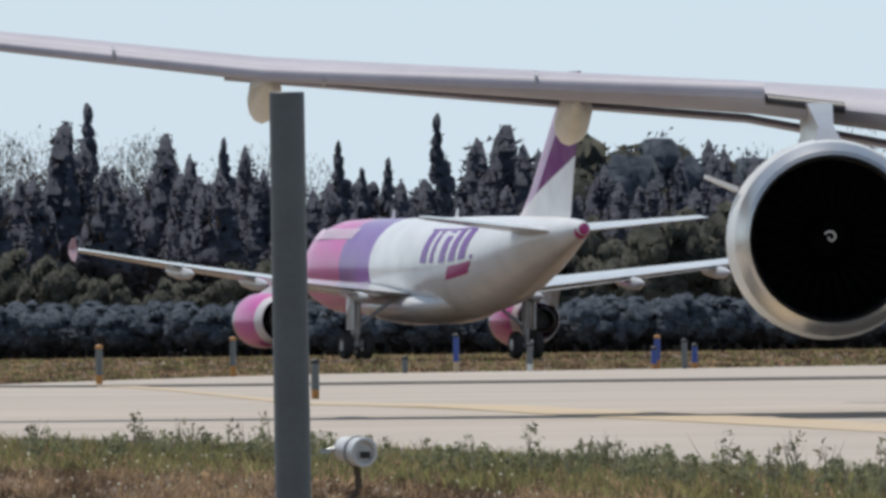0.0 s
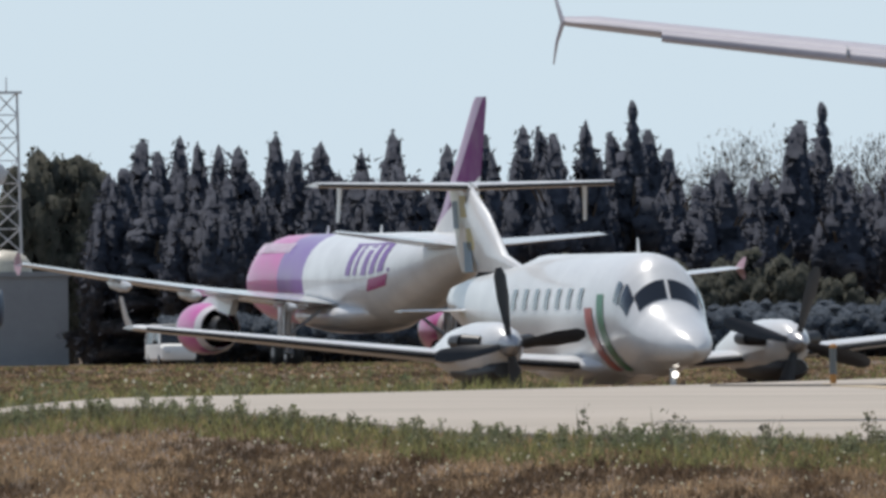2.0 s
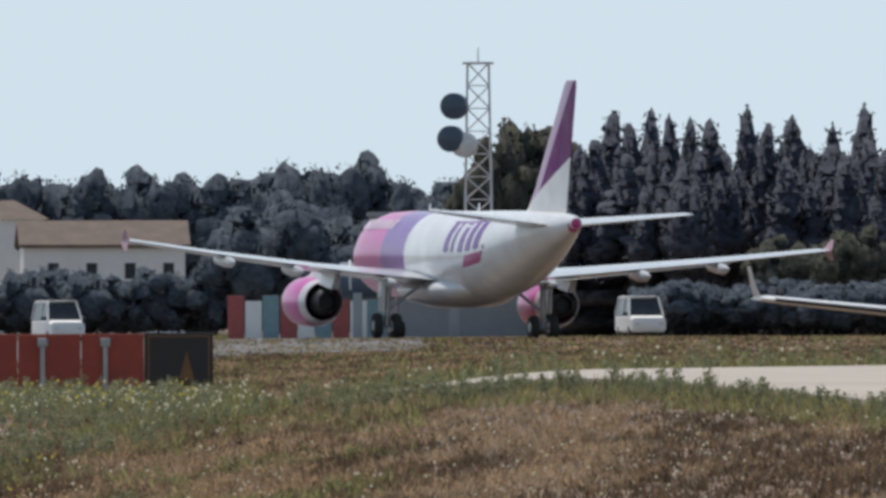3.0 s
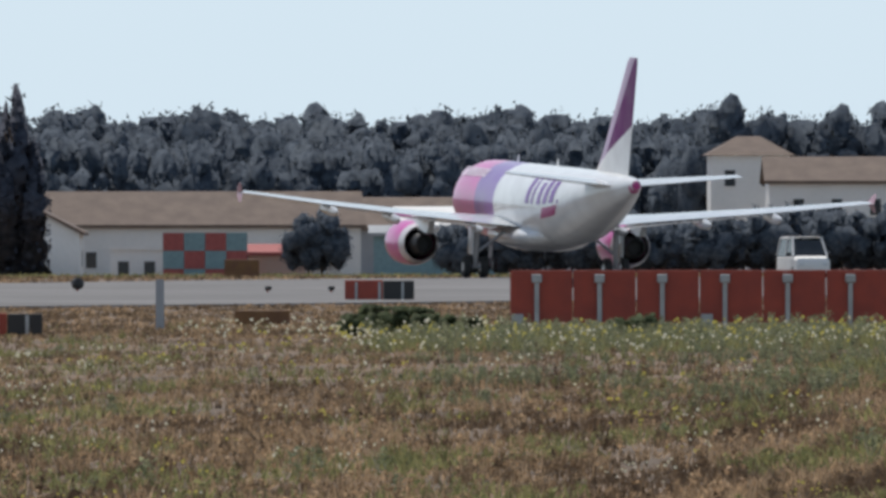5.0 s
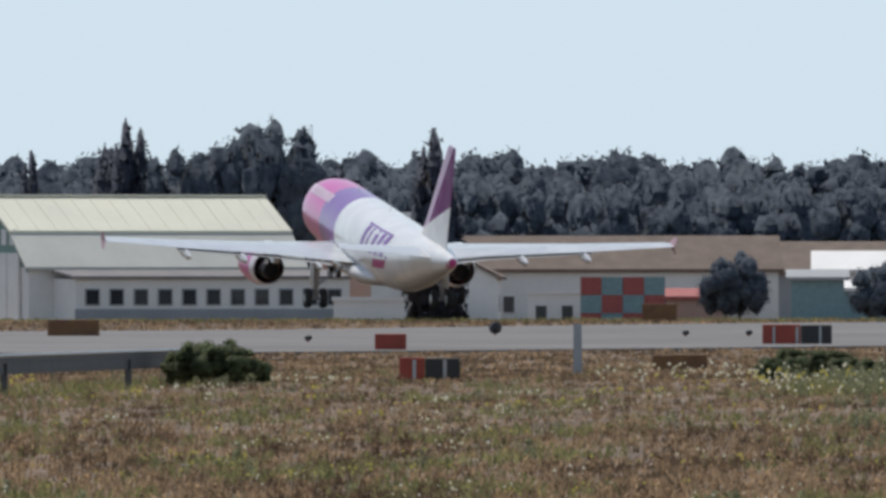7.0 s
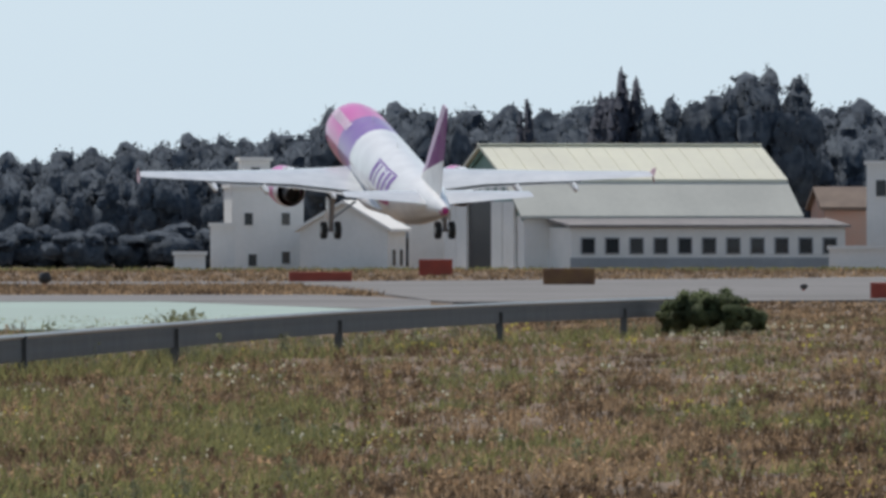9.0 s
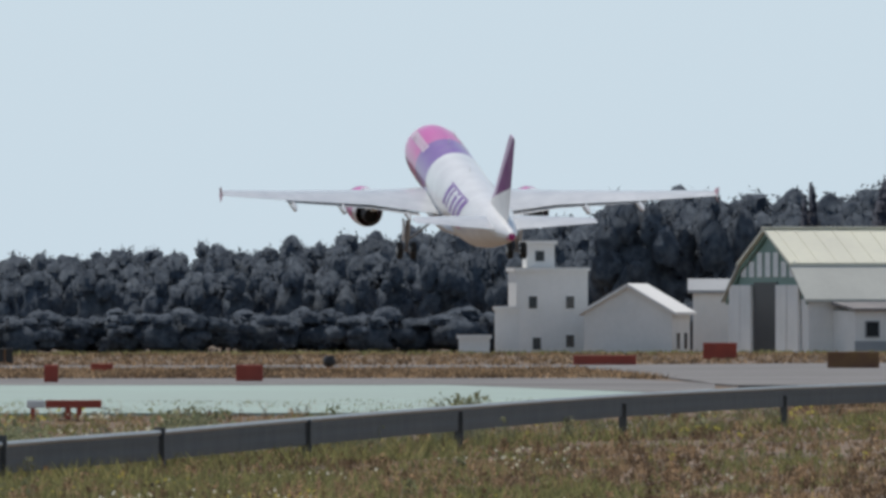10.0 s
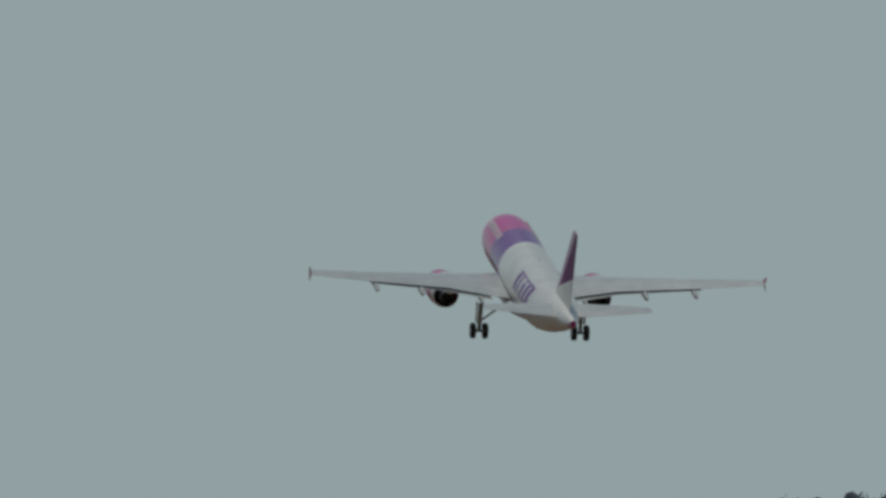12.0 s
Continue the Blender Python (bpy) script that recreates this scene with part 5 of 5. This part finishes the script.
small_sign("pale red and pink sign case", -6150, -6062, 62, 32, .5, M_CHECKRED)
small_sign("low black sign case", -6160, -6118, 130, 112, mat=M_SIGNBLACK)


def floodlight(a, d, r, label):
    """A round runway light on a short stalk."""
    ob = thing("runway_light", label, "light fitting", m=facing(a, d))
    bm = bmesh.new()
    turned(bm, [(-.12, r * .6), (-.08, r), (.14, r), (.2, r * .7), (.22, .02)], (0, 0, .12 + r), (.5, -1, .1), 16)
    part("lamp_head", bm, M_SIGNBLACK, ob)
    bm = bmesh.new()
    tube(bm, (0, 0, -.1), (0, 0, .12 + r * .5), .05)
    part("stalk", bm, M_SIGNRED, ob)


for a, d in ((-5503, 1000), (-3829, 1010), (-2960, 1020)):
    floodlight(a, d, .24, "dark round runway light on a short stalk")
for a, d in ((-3492, 985), (-3380, 985), (-4160, 900)):
    floodlight(a, d, .1, "small runway edge light")
# red T-shaped fitting on the shoulder
tee = thing("obstacle_light_frame", "red T-shaped steel light frame with a white end", "light fitting", m=facing(-5955, 530))
bm = bmesh.new()
box(bm, (-.6, -.08, .28), (.6, .08, .45), bevel=.02)
part("crossbar", bm, M_SIGNRED, tee, smooth=False)
bm = bmesh.new()
box(bm, (-1.0, -.08, .28), (-.61, .08, .45), bevel=.02)
part("bar_end", bm, M_CASE, tee, "white bar end", smooth=False)
bm = bmesh.new()
box(bm, (-.92, -.05, -.05), (-.82, .05, .3))
part("leg", bm, M_SIGNRED, tee, smooth=False)
for x in (-.12, .12):
    bm = bmesh.new()
    box(bm, (x - .06, -.06, -.05), (x + .06, .06, .3))
    part("leg", bm, M_SIGNRED, tee, smooth=False)
bm = bmesh.new()
box(bm, (-.35, -.2, -.04), (.95, .2, .04), bevel=.02)
part("base", bm, M_SIGNBLACK, tee, smooth=False)
cyl = thing("green_light", "small green cylinder light on a red base", "light fitting", m=facing(-6135, 530))
bm = bmesh.new()
box(bm, (-.18, -.15, -.05), (.18, .15, .16), bevel=.03)
part("base", bm, M_SIGNRED, cyl, smooth=False)
bm = bmesh.new()
turned(bm, [(.16, .13), (.5, .13), (.6, .08), (.62, .01)], (0, 0, 0), (0, 0, 1), 16)
part("lens", bm, M_GREEN, cyl)
# concrete post in the grass
bm = bmesh.new()
loft(bm, [[(x * s, y * s, z) for x, y in ((-.11, -.1), (.11, -.1), (.11, .1), (-.11, .1))] for z, s in ((-.1, 1.0), (1.2, .92), (1.24, .80))])
ob = part("concrete_post", bm, M_GREYWALL)
tagged(ob, "short square grey concrete post in the grass", "post")
ob.matrix_basis = facing(-3683, 612)


# edge markers along the taxiway: dark blue tubes, some with orange or yellow ends
def marker(a, d, h, blue, band, label):
    ob = thing("edge_marker", label, "marker", "taxiway edge markers", m=facing(a, d))
    bm = bmesh.new()
    tube(bm, (0, 0, h * .34), (0, 0, h), .058, .055, 12)
    part("tube", bm, blue, ob)
    bm = bmesh.new()
    tube(bm, (0, 0, -.05), (0, 0, h * .34), .05, .056, 12)
    part("sleeve", bm, band, ob)
    bm = bmesh.new()
    turned(bm, [(0, .062), (.05, .062), (.07, .03)], (0, 0, h), (0, 0, 1), 12)
    part("cap", bm, M_ORANGE if band is M_ORANGE and h > .62 else M_BLACK, ob)


for a, dep, px, m1, m2, lb in [(-342, 98, 70, M_POLE, M_ORANGE, "dark taxiway marker with orange sleeve"), (-105, 87, 68, M_POLE, M_ORANGE, "dark taxiway marker with orange cap and sleeve"), (40, 118, 70, M_POLE, M_ORANGE, "dark taxiway marker with orange sleeve")]:
    d = (EYE.z - 1.1) * F / dep
    marker(a, d, px * d / F, m1, m2, lb)
for a, px, m1, m2 in [(199, 28, M_POLE, M_POLE), (290, 66, M_BLUE, M_YELLOW), (420, 48, M_POLE, M_CASE), (640, 38, M_BLUE, M_ORANGE), (646, 58, M_BLUE, M_ORANGE), (694, 50, M_POLE, M_POLE), (712, 42, M_BLUE, M_ORANGE)]:
    d = taxi_far(a) - 3
    marker(a, d, px * d / F, m1, m2, "blue taxiway edge marker tube" if m1 is M_BLUE else "dark taxiway edge marker tube")

# guard rail along the perimeter road
RAIL = [(-6950, 262), (-6500, 290), (-6085, 318), (-5804, 342), (-5544, 371), (-5274, 405), (-4984, 447), (-4699, 497), (-4479, 527), (-4345, 545)]
rail = thing("guard_rail", "grey steel guard rail on posts above the grass, shaded face and sunlit rim painted in", "guard rail")
prof = [(0, -.07), (-.05, -.03), (-.08, .04), (-.02, .10), (-.02, .14), (-.08, .20), (-.05, .27), (0, .31), (.02, .31), (.02, -.07)]
for (a0, d0), (a1, d1) in zip(RAIL, RAIL[1:]):
    bm = bmesh.new()
    rings = []
    for k in range(7):
        a, d = a0 + (a1 - a0) * k / 6, d0 + (d1 - d0) * k / 6
        top = ramp_between(a, [(-6085, .50), (-5804, .55), (-4984, .76), (-4345, .80)])
        p = polar(a, d, top - .31)
        out = -Vector((p.x, p.y, 0)).normalized()
        rings.append([p - out * u + Vector((0, 0, v)) for u, v in prof])
    rims = [(r0[7] + r0[8]) / 2 for r0 in rings]
    loft(bm, rings)
    beam = part("rail", bm, M_RAIL, rail, smooth=False)
    # pale tube added along the top to stand for the sunlit lip
    bm = bmesh.new()
    for p, q in zip(rims, rims[1:]):
        tube(bm, p, q, .042, n=6)
    part("sunlit_rim_strip", bm, M_GALV, beam)
    p = on_ground(a0, d0)
    bm = bmesh.new()
    box(bm, (p.x - .07, p.y + .02, p.z - .1), (p.x + .07, p.y + .16, p.z + .62))
    part("post", bm, M_RAIL, rail, smooth=False)

# lamp post in front of the apron, with a small case lamp on a bent arm
post = thing("lamp_post", "plain dark grey round steel post", "post", m=facing(0, 140))
bm = bmesh.new()
r = 31.5 * 140 / F
TOP = 3.35 - ground_z(0, 140)
turned(bm, [(-.3, r * 1.03), (1.5, r * 1.01), (TOP - .006, r * .99), (TOP, r * .93)], (0, 0, 0), (0, 0, 1), 32)
part("shaft", bm, M_POLE, post)
post.matrix_basis = post.matrix_basis @ pose(0, 0, 0, 0, -.25, 0)
ls = 138 / F
fl = thing("case_lamp", "small white cylindrical lamp on a bent pipe arm", "lamp", m=facing(108, 138, EYE.z + 138 * -212 / F))
bm = bmesh.new()
turned(bm, [(-36 * ls, .3 * 26 * ls), (-34 * ls, 22 * ls), (18 * ls, 26 * ls), (34 * ls, 27 * ls), (36 * ls, 24 * ls), (35 * ls, 20 * ls), (28 * ls, 19 * ls)], (0, 0, 0), (.62, -1, -.12), 26)
case = part("case", bm, M_CASE, fl)
bm = bmesh.new()
q = Vector((.62, -1, -.12)).normalized() * 36 * ls
box(bm, (q.x - 9 * ls, q.y - .01, q.z - 10 * ls), (q.x + 9 * ls, q.y, q.z + 2 * ls))
part("lens_slot", bm, M_SIGNBLACK, case)
bm = bmesh.new()
turned(bm, [(-2 * ls, 28 * ls), (2 * ls, 28 * ls)], q * .2, (.62, -1, -.12), 26)
part("band", bm, M_GALV, case)
bm = bmesh.new()
pts = [Vector((x * ls, 0, z * ls)) for x, z in ((2, -24), (6, -48), (6, -68), (-6, -86), (-30, -94), (-75, -97))]
for p, q in zip(pts, pts[1:]):
    tube(bm, p, q, 6.5 * ls, n=10)
part("arm", bm, M_BARK, fl)
bm = bmesh.new()
box(bm, (-62 * ls, -.02, -4 * ls), (-40 * ls, .02, 4 * ls))
tube(bm, (-52 * ls, 0, 0), (-34 * ls, 0, 4 * ls), 4 * ls)
part("bracket", bm, M_GALV, fl)

# picket fence just below the view, bent tips
for i in range(44):
    a = -8300 + i * 237 + trng.uniform(-25, 25)
    d = 25.0
    k = d / F
    z = EYE.z - (468 + trng.uniform(-12, 12)) * k
    ob = thing("fence_picket", "dark metal fence picket with bent tip", "fence picket", "perimeter fence pickets", m=facing(a, d, 0))
    bm = bmesh.new()
    lean = trng.uniform(.5, 1.0)
    tube(bm, (0, 0, -.05), (0, 0, z - 36 * k), 10 * k, n=8)
    tube(bm, (0, 0, z - 38 * k), (30 * k * lean, 0, z - 8 * k), 10 * k, 11 * k, n=8)
    tube(bm, (30 * k * lean, 0, z - 8 * k), (44 * k * lean, 0, z), 12 * k, 5 * k, n=8)
    part("shaft", bm, M_BLACK, ob)
bm = bmesh.new()
for z in (.4, 1.35):
    for i in range(26):
        p, q = polar(-8400 + i * 420, 25.04, z), polar(-8400 + (i + 1) * 420, 25.04, z)
        tube(bm, p, q, .012, n=6)
ob = part("fence_wire", bm, M_BLACK)
tagged(ob, "dark wires tying the fence pickets together", "wire")


# ---- grass, weeds and flowers ----
grng = np.random.default_rng(3)


def scatter(count, a0, a1, d0, d1, keep=None):
    a = grng.uniform(a0, a1, count)
    d = d0 * (d1 / d0) ** grng.uniform(0, 1, count)
    out = np.array([on_ground(x, y) for x, y in zip(a, d) if keep is None or keep(x, y)])
    return out


def blades(base, per, h0, h1, width, lean):
    n = len(base) * per
    c = np.repeat(base, per, axis=0) + np.column_stack([grng.normal(0, h1 * .55, n), grng.normal(0, h1 * .55, n), np.zeros(n)])
    h = grng.uniform(h0, h1, n)
    t = grng.uniform(0, 2 * math.pi, n)
    u = np.column_stack([np.cos(t), np.sin(t), np.zeros(n)]) * (width * grng.uniform(.6, 1.4, n))[:, None]
    tip = c + np.column_stack([grng.normal(0, lean, n) * h, grng.normal(0, lean, n) * h, h])
    return np.stack([c - u, c + u, tip], axis=1)


def patchy(x, y, s=1.0, off=0.0):
    p = polar(x, y)
    return noise.noise(Vector((p.x * .45 * s, p.y * .05 * s, off))) + .5 * noise.noise(Vector((p.x * 1.3 * s, p.y * .14 * s, off + 5)))


def stuff(name, label, tris, mat):
    ob = new(name, triangles(name, tris, mat))
    tagged(ob, label, "plants", kind="stuff")


weedy = lambda a, d: patchy(a, d, 1, 3.0)
# seg of field before the apron, and the wide field further on
dry = np.concatenate([blades(scatter(26000, -2700, 1400, 140, 335, lambda a, d: d < taxi_near(a) - 3), 6, .03, .11, .011, .5),
                      blades(scatter(9000, -4700, -2000, 560, 860, lambda a, d: d < rw_near(a) - 2), 6, .04, .13, .035, .5),
                      blades(scatter(5000, -7200, -4850, 860, 1008, lambda a, d: d < rw_near(a) - 2), 6, .08, .25, .04, .5),
                      blades(scatter(9000, -7600, -2300, 1070, 1600, lambda a, d: d > rw_far(a) + 3), 6, .08, .25, .04, .5),
                      blades(scatter(19000, -2300, 1150, 560, 1325, lambda a, d: d > taxi_far(a) + 110), 6, .06, .17, .06, .5),
                      blades(scatter(36000, -7200, -1900, 150, 640, lambda a, d: weedy(a, d) < (.3 if a > -5000 else .15) and patchy(a, d, .7, 40) > -.3), 6, .04, .13, .016, .5)])
stuff("dry_grass", "short dry brown grass covering the field", dry, M_DRY)
edge = lambda a, d: d < taxi_near(a) - 1 and d > taxi_near(a) - 34
green = np.concatenate([blades(scatter(12000, -2500, 1400, 190, 335, lambda a, d: edge(a, d)), 7, .05, .18, .013, .5),
                        blades(scatter(26000, -7200, -1900, 150, 640, lambda a, d: weedy(a, d) > (.24 if a > -5000 else -.02)), 6, .05, .17, .018, .5),
                        blades(scatter(16000, -2500, -800, 322, 420, lambda a, d: .4 < d - taxi_far(a) < 12), 7, .12, .38, .02, .5),
                        blades(scatter(5000, -3300, -2200, 480, 600), 7, .08, .26, .02, .5),
                        blades(scatter(5000, -2300, 1150, 560, 1320, lambda a, d: d > taxi_far(a) + 110), 6, .08, .2, .06, .5),
                        blades(scatter(11000, -7200, -5000, 150, 340, lambda a, d: patchy(a, d, .6, 50) > .1 - .3 * min(1, (-5000 - a) / 900)), 6, .06, .2, .016, .5),
                        blades(scatter(6000, -7600, -2200, 1440, 1620), 6, .15, .42, .09, .5),
                        blades(scatter(4500, -6300, -4300, 300, 560, lambda a, d: abs(d - ramp_between(a, RAIL)) < 18), 7, .1, .32, .02, .5)])
stuff("green_grass", "patches of green grass and weeds in the field", green, M_GRASS)


def weeds(pos, hs, per):
    """Upright weeds: stalk with many small leaves."""
    tris, stalks = [], []
    for p, h in zip(pos, hs):
        n = per
        z = grng.uniform(.15, 1, n)
        r = h * .28 * np.sin(z * 2.6) * grng.uniform(.2, 1, n)
        t = grng.uniform(0, 6.28, n)
        c = p + np.column_stack([r * np.cos(t), r * np.sin(t), z * h])
        tris.append(c[:, None, :] + grng.normal(size=(n, 3, 3)) * (.012 + .035 * h))
        for _ in range(4):
            b = p + np.array([grng.normal(0, .05), grng.normal(0, .05), 0])
            tip = b + np.array([grng.normal(0, .2) * h, grng.normal(0, .2) * h, h * grng.uniform(.7, 1.15)])
            u = np.array([.010, 0, 0])
            stalks.append(np.stack([b - u, b + u, tip]))
    return np.concatenate(tris), np.array(stalks)


P1 = scatter(3200, -2200, 1300, 190, 300, lambda a, d: taxi_near(a) - 22 < d < taxi_near(a) - 1)
P2 = scatter(500, -3300, -2250, 470, 600)
P3 = scatter(260, -6500, -4300, 300, 600, lambda a, d: abs(d - ramp_between(a, RAIL) - 6) < 14)
P4 = scatter(1100, -7000, -2300, 160, 560, lambda a, d: weedy(a, d) > .35)
P5 = scatter(1500, -2350, -1020, 326, 400, lambda a, d: .4 < d - taxi_far(a) < 7)
P11 = scatter(3600, -3500, -1000, 300, 470, lambda a, d: (d < taxi_near(a) - 1 if a > -2060 else True) and patchy(a, d, .8, 31) > -.25 + max(0, (-2500 - a) / 900))
P6 = np.array([on_ground(a + grng.normal(0, 30), 535 + grng.normal(0, 5)) for a in [-4330] * 40 + [-4280] * 20])
P7 = np.array([on_ground(a + grng.normal(0, 60), 562 + grng.normal(0, 6)) for a in [-3220] * 60 + [-2880] * 60])
P10 = np.array([on_ground(a + grng.normal(0, s), ramp_between(a, RAIL) + 16 + grng.normal(0, 5)) for a, s, n in ((-5745, 26, 40), (-5262, 22, 30), (-6065, 24, 30), (-5480, 40, 14)) for _ in range(n)])
allp = np.concatenate([P1, P2, P3, P4, P5, P6, P7, P10, P11])
hs = np.concatenate([grng.uniform(.07, .26, len(P1)), grng.uniform(.2, .5, len(P2)), grng.uniform(.25, .6, len(P3)), grng.uniform(.1, .3, len(P4)), grng.uniform(.2, .42, len(P5)), grng.uniform(.15, .35, len(P6)), grng.uniform(.2, .42, len(P7)), grng.uniform(.4, .85, len(P10)), grng.uniform(.10, .30, len(P11))])
lv, stx = weeds(allp, hs, 45)
P8 = scatter(11000, -7200, -2000, 155, 560)
keep = np.array([weedy(math.atan2(p[0], p[1]) * F, math.hypot(p[0], p[1])) for p in P8]) < .1
lv8, st8 = weeds(P8[keep], grng.uniform(.07, .24, keep.sum()), 18)
lvg, stg = weeds(P8[~keep], grng.uniform(.06, .2, (~keep).sum()), 15)
stuff("low_herbs", "low yellow-green herbs growing in patches across the field", np.concatenate([lvg, stg]), M_GRASS)
stuff("dry_weeds", "low brown withered weeds in clumps across the field", np.concatenate([lv8, st8]), M_DRY)
P9 = scatter(1500, -2400, 1300, 185, 270, lambda a, d: d < taxi_near(a) - 8)
lv9, st9 = weeds(P9, grng.uniform(.05, .13, len(P9)), 14)
stuff("brown_weeds", "low withered brown weeds before the taxiway", np.concatenate([lv9, st9]), M_DRY)
stuff("weeds", "green leafy weeds at the edge of the pavement", lv, M_WEED)
T1 = scatter(420, -2200, 1200, 190, 290, lambda a, d: taxi_near(a) - 14 < d < taxi_near(a))
T2 = scatter(900, -6600, -4300, 320, 640, lambda a, d: abs(d - ramp_between(a, RAIL) - 12) < 10)
lv2, st2 = weeds(np.concatenate([T1, T2]), np.concatenate([grng.uniform(.22, .46, len(T1)), grng.uniform(.35, .65, len(T2))]), 26)
stuff("seed_stalks", "thin pale seed stalks standing above the grass", np.concatenate([stx, st2, lv2]), M_STALK)


def bunched(count, a0, a1, d0, d1, keep=None, each=5, spread=.35):
    """Places in loose bunches of a few."""
    c = np.repeat(scatter(count // each, a0, a1, d0, d1, keep), each, axis=0)
    return c + np.column_stack([grng.normal(0, spread * .5, len(c)), grng.normal(0, spread * 5, len(c)), np.zeros(len(c))])


def dots(pos, h0, h1, r):
    n = len(pos)
    c = pos + np.column_stack([np.zeros(n), np.zeros(n), grng.uniform(h0, h1, n)])
    r = (r * grng.uniform(.6, 1.3, n) * np.hypot(pos[:, 0], pos[:, 1]) / 280)[:, None]
    out = []
    for k in range(4):
        t0, t1 = k * math.pi / 2, (k + 1) * math.pi / 2
        p = c + r * np.array([math.cos(t0), -.3, math.sin(t0)])
        q = c + r * np.array([math.cos(t1), -.3, math.sin(t1)])
        out.append(np.stack([c + r * np.array([0, -.5, .1]), p, q], axis=1))
    return np.concatenate(out)


stuff("white_flowers", "small white and cream daisies dotted through the grass", np.concatenate([
    dots(scatter(750, -2300, 1300, 185, 265, lambda a, d: d < taxi_near(a) - 3 and patchy(a, d, 2, 9) > -.2), .06, .15, .017),
    dots(bunched(6500, -7000, -2000, 150, 620, lambda a, d: patchy(a, d, 1.0, 9) > .25), .08, .2, .019),
    dots(scatter(500, -3400, -2200, 450, 600), .15, .35, .018), dots(scatter(110, -3650, -3050, 530, 575), .15, .5, .018), dots(scatter(26, -4230, -4080, 545, 565), .08, .2, .02), dots(scatter(900, -2300, -1050, 328, 400, lambda a, d: .4 < d - taxi_far(a) < 6), .2, .45, .022)]), M_PETAL)
stuff("yellow_flowers", "small yellow flowers in patches of the grass", np.concatenate([
    dots(bunched(6000, -7000, -2000, 150, 600, lambda a, d: patchy(a, d, .8, 20) > .25), .06, .16, .019), dots(scatter(350, -3400, -2300, 480, 600), .2, .4, .019)]), M_YPETAL)


# ---- what moves ----
def motions():
    """The airliner's take-off run and climb, the commuter's taxiing and its spinning propellers."""
    tail = Vector((0, -19.86, 5.45))
    rows = []
    # seconds, bearing and height of the tail cone, distance, pitch, bank
    for t, a, e, d, pitch, bank, heading in [
            (0, 525, 176, 1040, 0, 0, 15.8), (.5, 150, 177, 1066, 0, 0, 15.8), (1, -233, 177, 1090, 0, 0, 15.8), (1.5, -585, 167, 1105, 0, 0, 15.8), (2, -945, 164, 1112, 0, 0, 15.8), (2.5, -1272, 163, 1118, 0, 0, 15.8),
            (3, -1621, 157, 1148, .1, 0, 15.8), (3.2, -1751, 157, 1162, .1, 0, 15.8), (4, -2250, 137, 1222, .4, 0, 15.8), (4.8, -2720, 118, 1274, .9, 0, 15.9), (5, -2834, 113, 1288, 1.2, 0, 15.9), (5.5, -3106, 102, 1323, 2.2, 0, 15.9),
            (6, -3391, 91, 1361, 3.4, 0, 15.9), (6.5, -3639, 77, 1400, 4.8, 0, 15.9), (7, -3898, 56, 1440, 7.6, 0, 15.9), (7.2, -3998, 46, 1456, 8.6, 0, 15.9), (8, -4370, 34, 1528, 10.6, 0, 15.9), (8.8, -4710, 45, 1593, 11.2, 0, 15.8),
            (9, -4798, 58, 1607, 11.3, 0, 15.6), (9.5, -4986, 104, 1640, 12.0, 0, 15.0), (10, -5183, 167, 1671, 12.4, 0, 14.5), (10.5, -5357, 243, 1702, 12.3, .2, 14.2), (10.7, -5456, 269, 1717, 12.4, .5, 14.15), (11, -5540, 318, 1742, 12.6, 1.0, 14.1), (11.5, -5694, 404, 1783, 13.3, 1.0, 14.1), (12, -5856, 485, 1824, 13.8, 1.3, 14.1)]:
        r = Matrix.Rotation(radians(heading + float(np.interp(t, [0, 7.2, 9, 10.5], [1.4, 1.4, 1.2, 2.2]))), 4, "Z") @ pose(0, 0, 0, pitch + (.45 if t > 4 else .15), 0, 0) @ pose(0, 0, 0, 0, bank + float(np.interp(t, [0, 1.5, 5, 6, 7.2, 9], [.5, .8, 1.0, 1.0, .5, 0])), 0)
        rows.append((t, Matrix.Translation(sight(a - (6 if t < 9 else -4), e - (7 if t > 9 else 0), d) - r @ tail) @ r))
    walk(jet, rows)
    # the oleo legs stretch as the weight comes off the wheels
    for leg in main_legs:
        walk(leg, [(t, pose(0, 0, -drop)) for t, drop in ((0, 0), (6.5, 0), (7.6, .25), (8.6, .55), (12, .55))])
    # the wings bend a little, turning at the root
    for s, wing in jet_wings:
        root = Vector((s * 1.6, 0, 2.8))
        walk(wing, [(t, Matrix.Translation(root) @ pose(0, 0, 0, 0, s * droop, 0) @ Matrix.Translation(-root)) for t, droop in ((0, 0), (1.5, .4), (3, 1.0), (5, 1.2), (6, 1.3), (7.2, 1.9), (9.5, 1.5), (10.5, 0), (12, 0))])
    rows = []
    for t, a, d in [(0, -1587, 467), (.5, -1435, 462), (1, -1283, 458), (1.5, -1139, 453), (2, -989, 448), (2.5, -845, 443), (3.2, -650, 437), (5, -250, 425), (7, 0, 418), (12, 60, 416)]:
        r = Matrix.Rotation(radians(180 + 15.6), 4, "Z")
        p = polar(a, d + 4, ground_z(-850, 455) + .12)
        rows.append((t, Matrix.Translation(p - r @ Vector((0, -10.6, 0))) @ r))
    walk(prop_plane, rows)
    for k, prop in enumerate(propellers):
        base = prop.matrix_basis.copy()
        angle, rows = -22 - 6 * 83 + 24 * (1 - k), []
        for i in range(121):
            rows.append((i / 10, base @ Matrix.Rotation(radians(-angle), 4, "Y")))
            angle += 83 if i < 15 else 87.4 if i < 20 else 86
        walk(prop, rows)


motions()
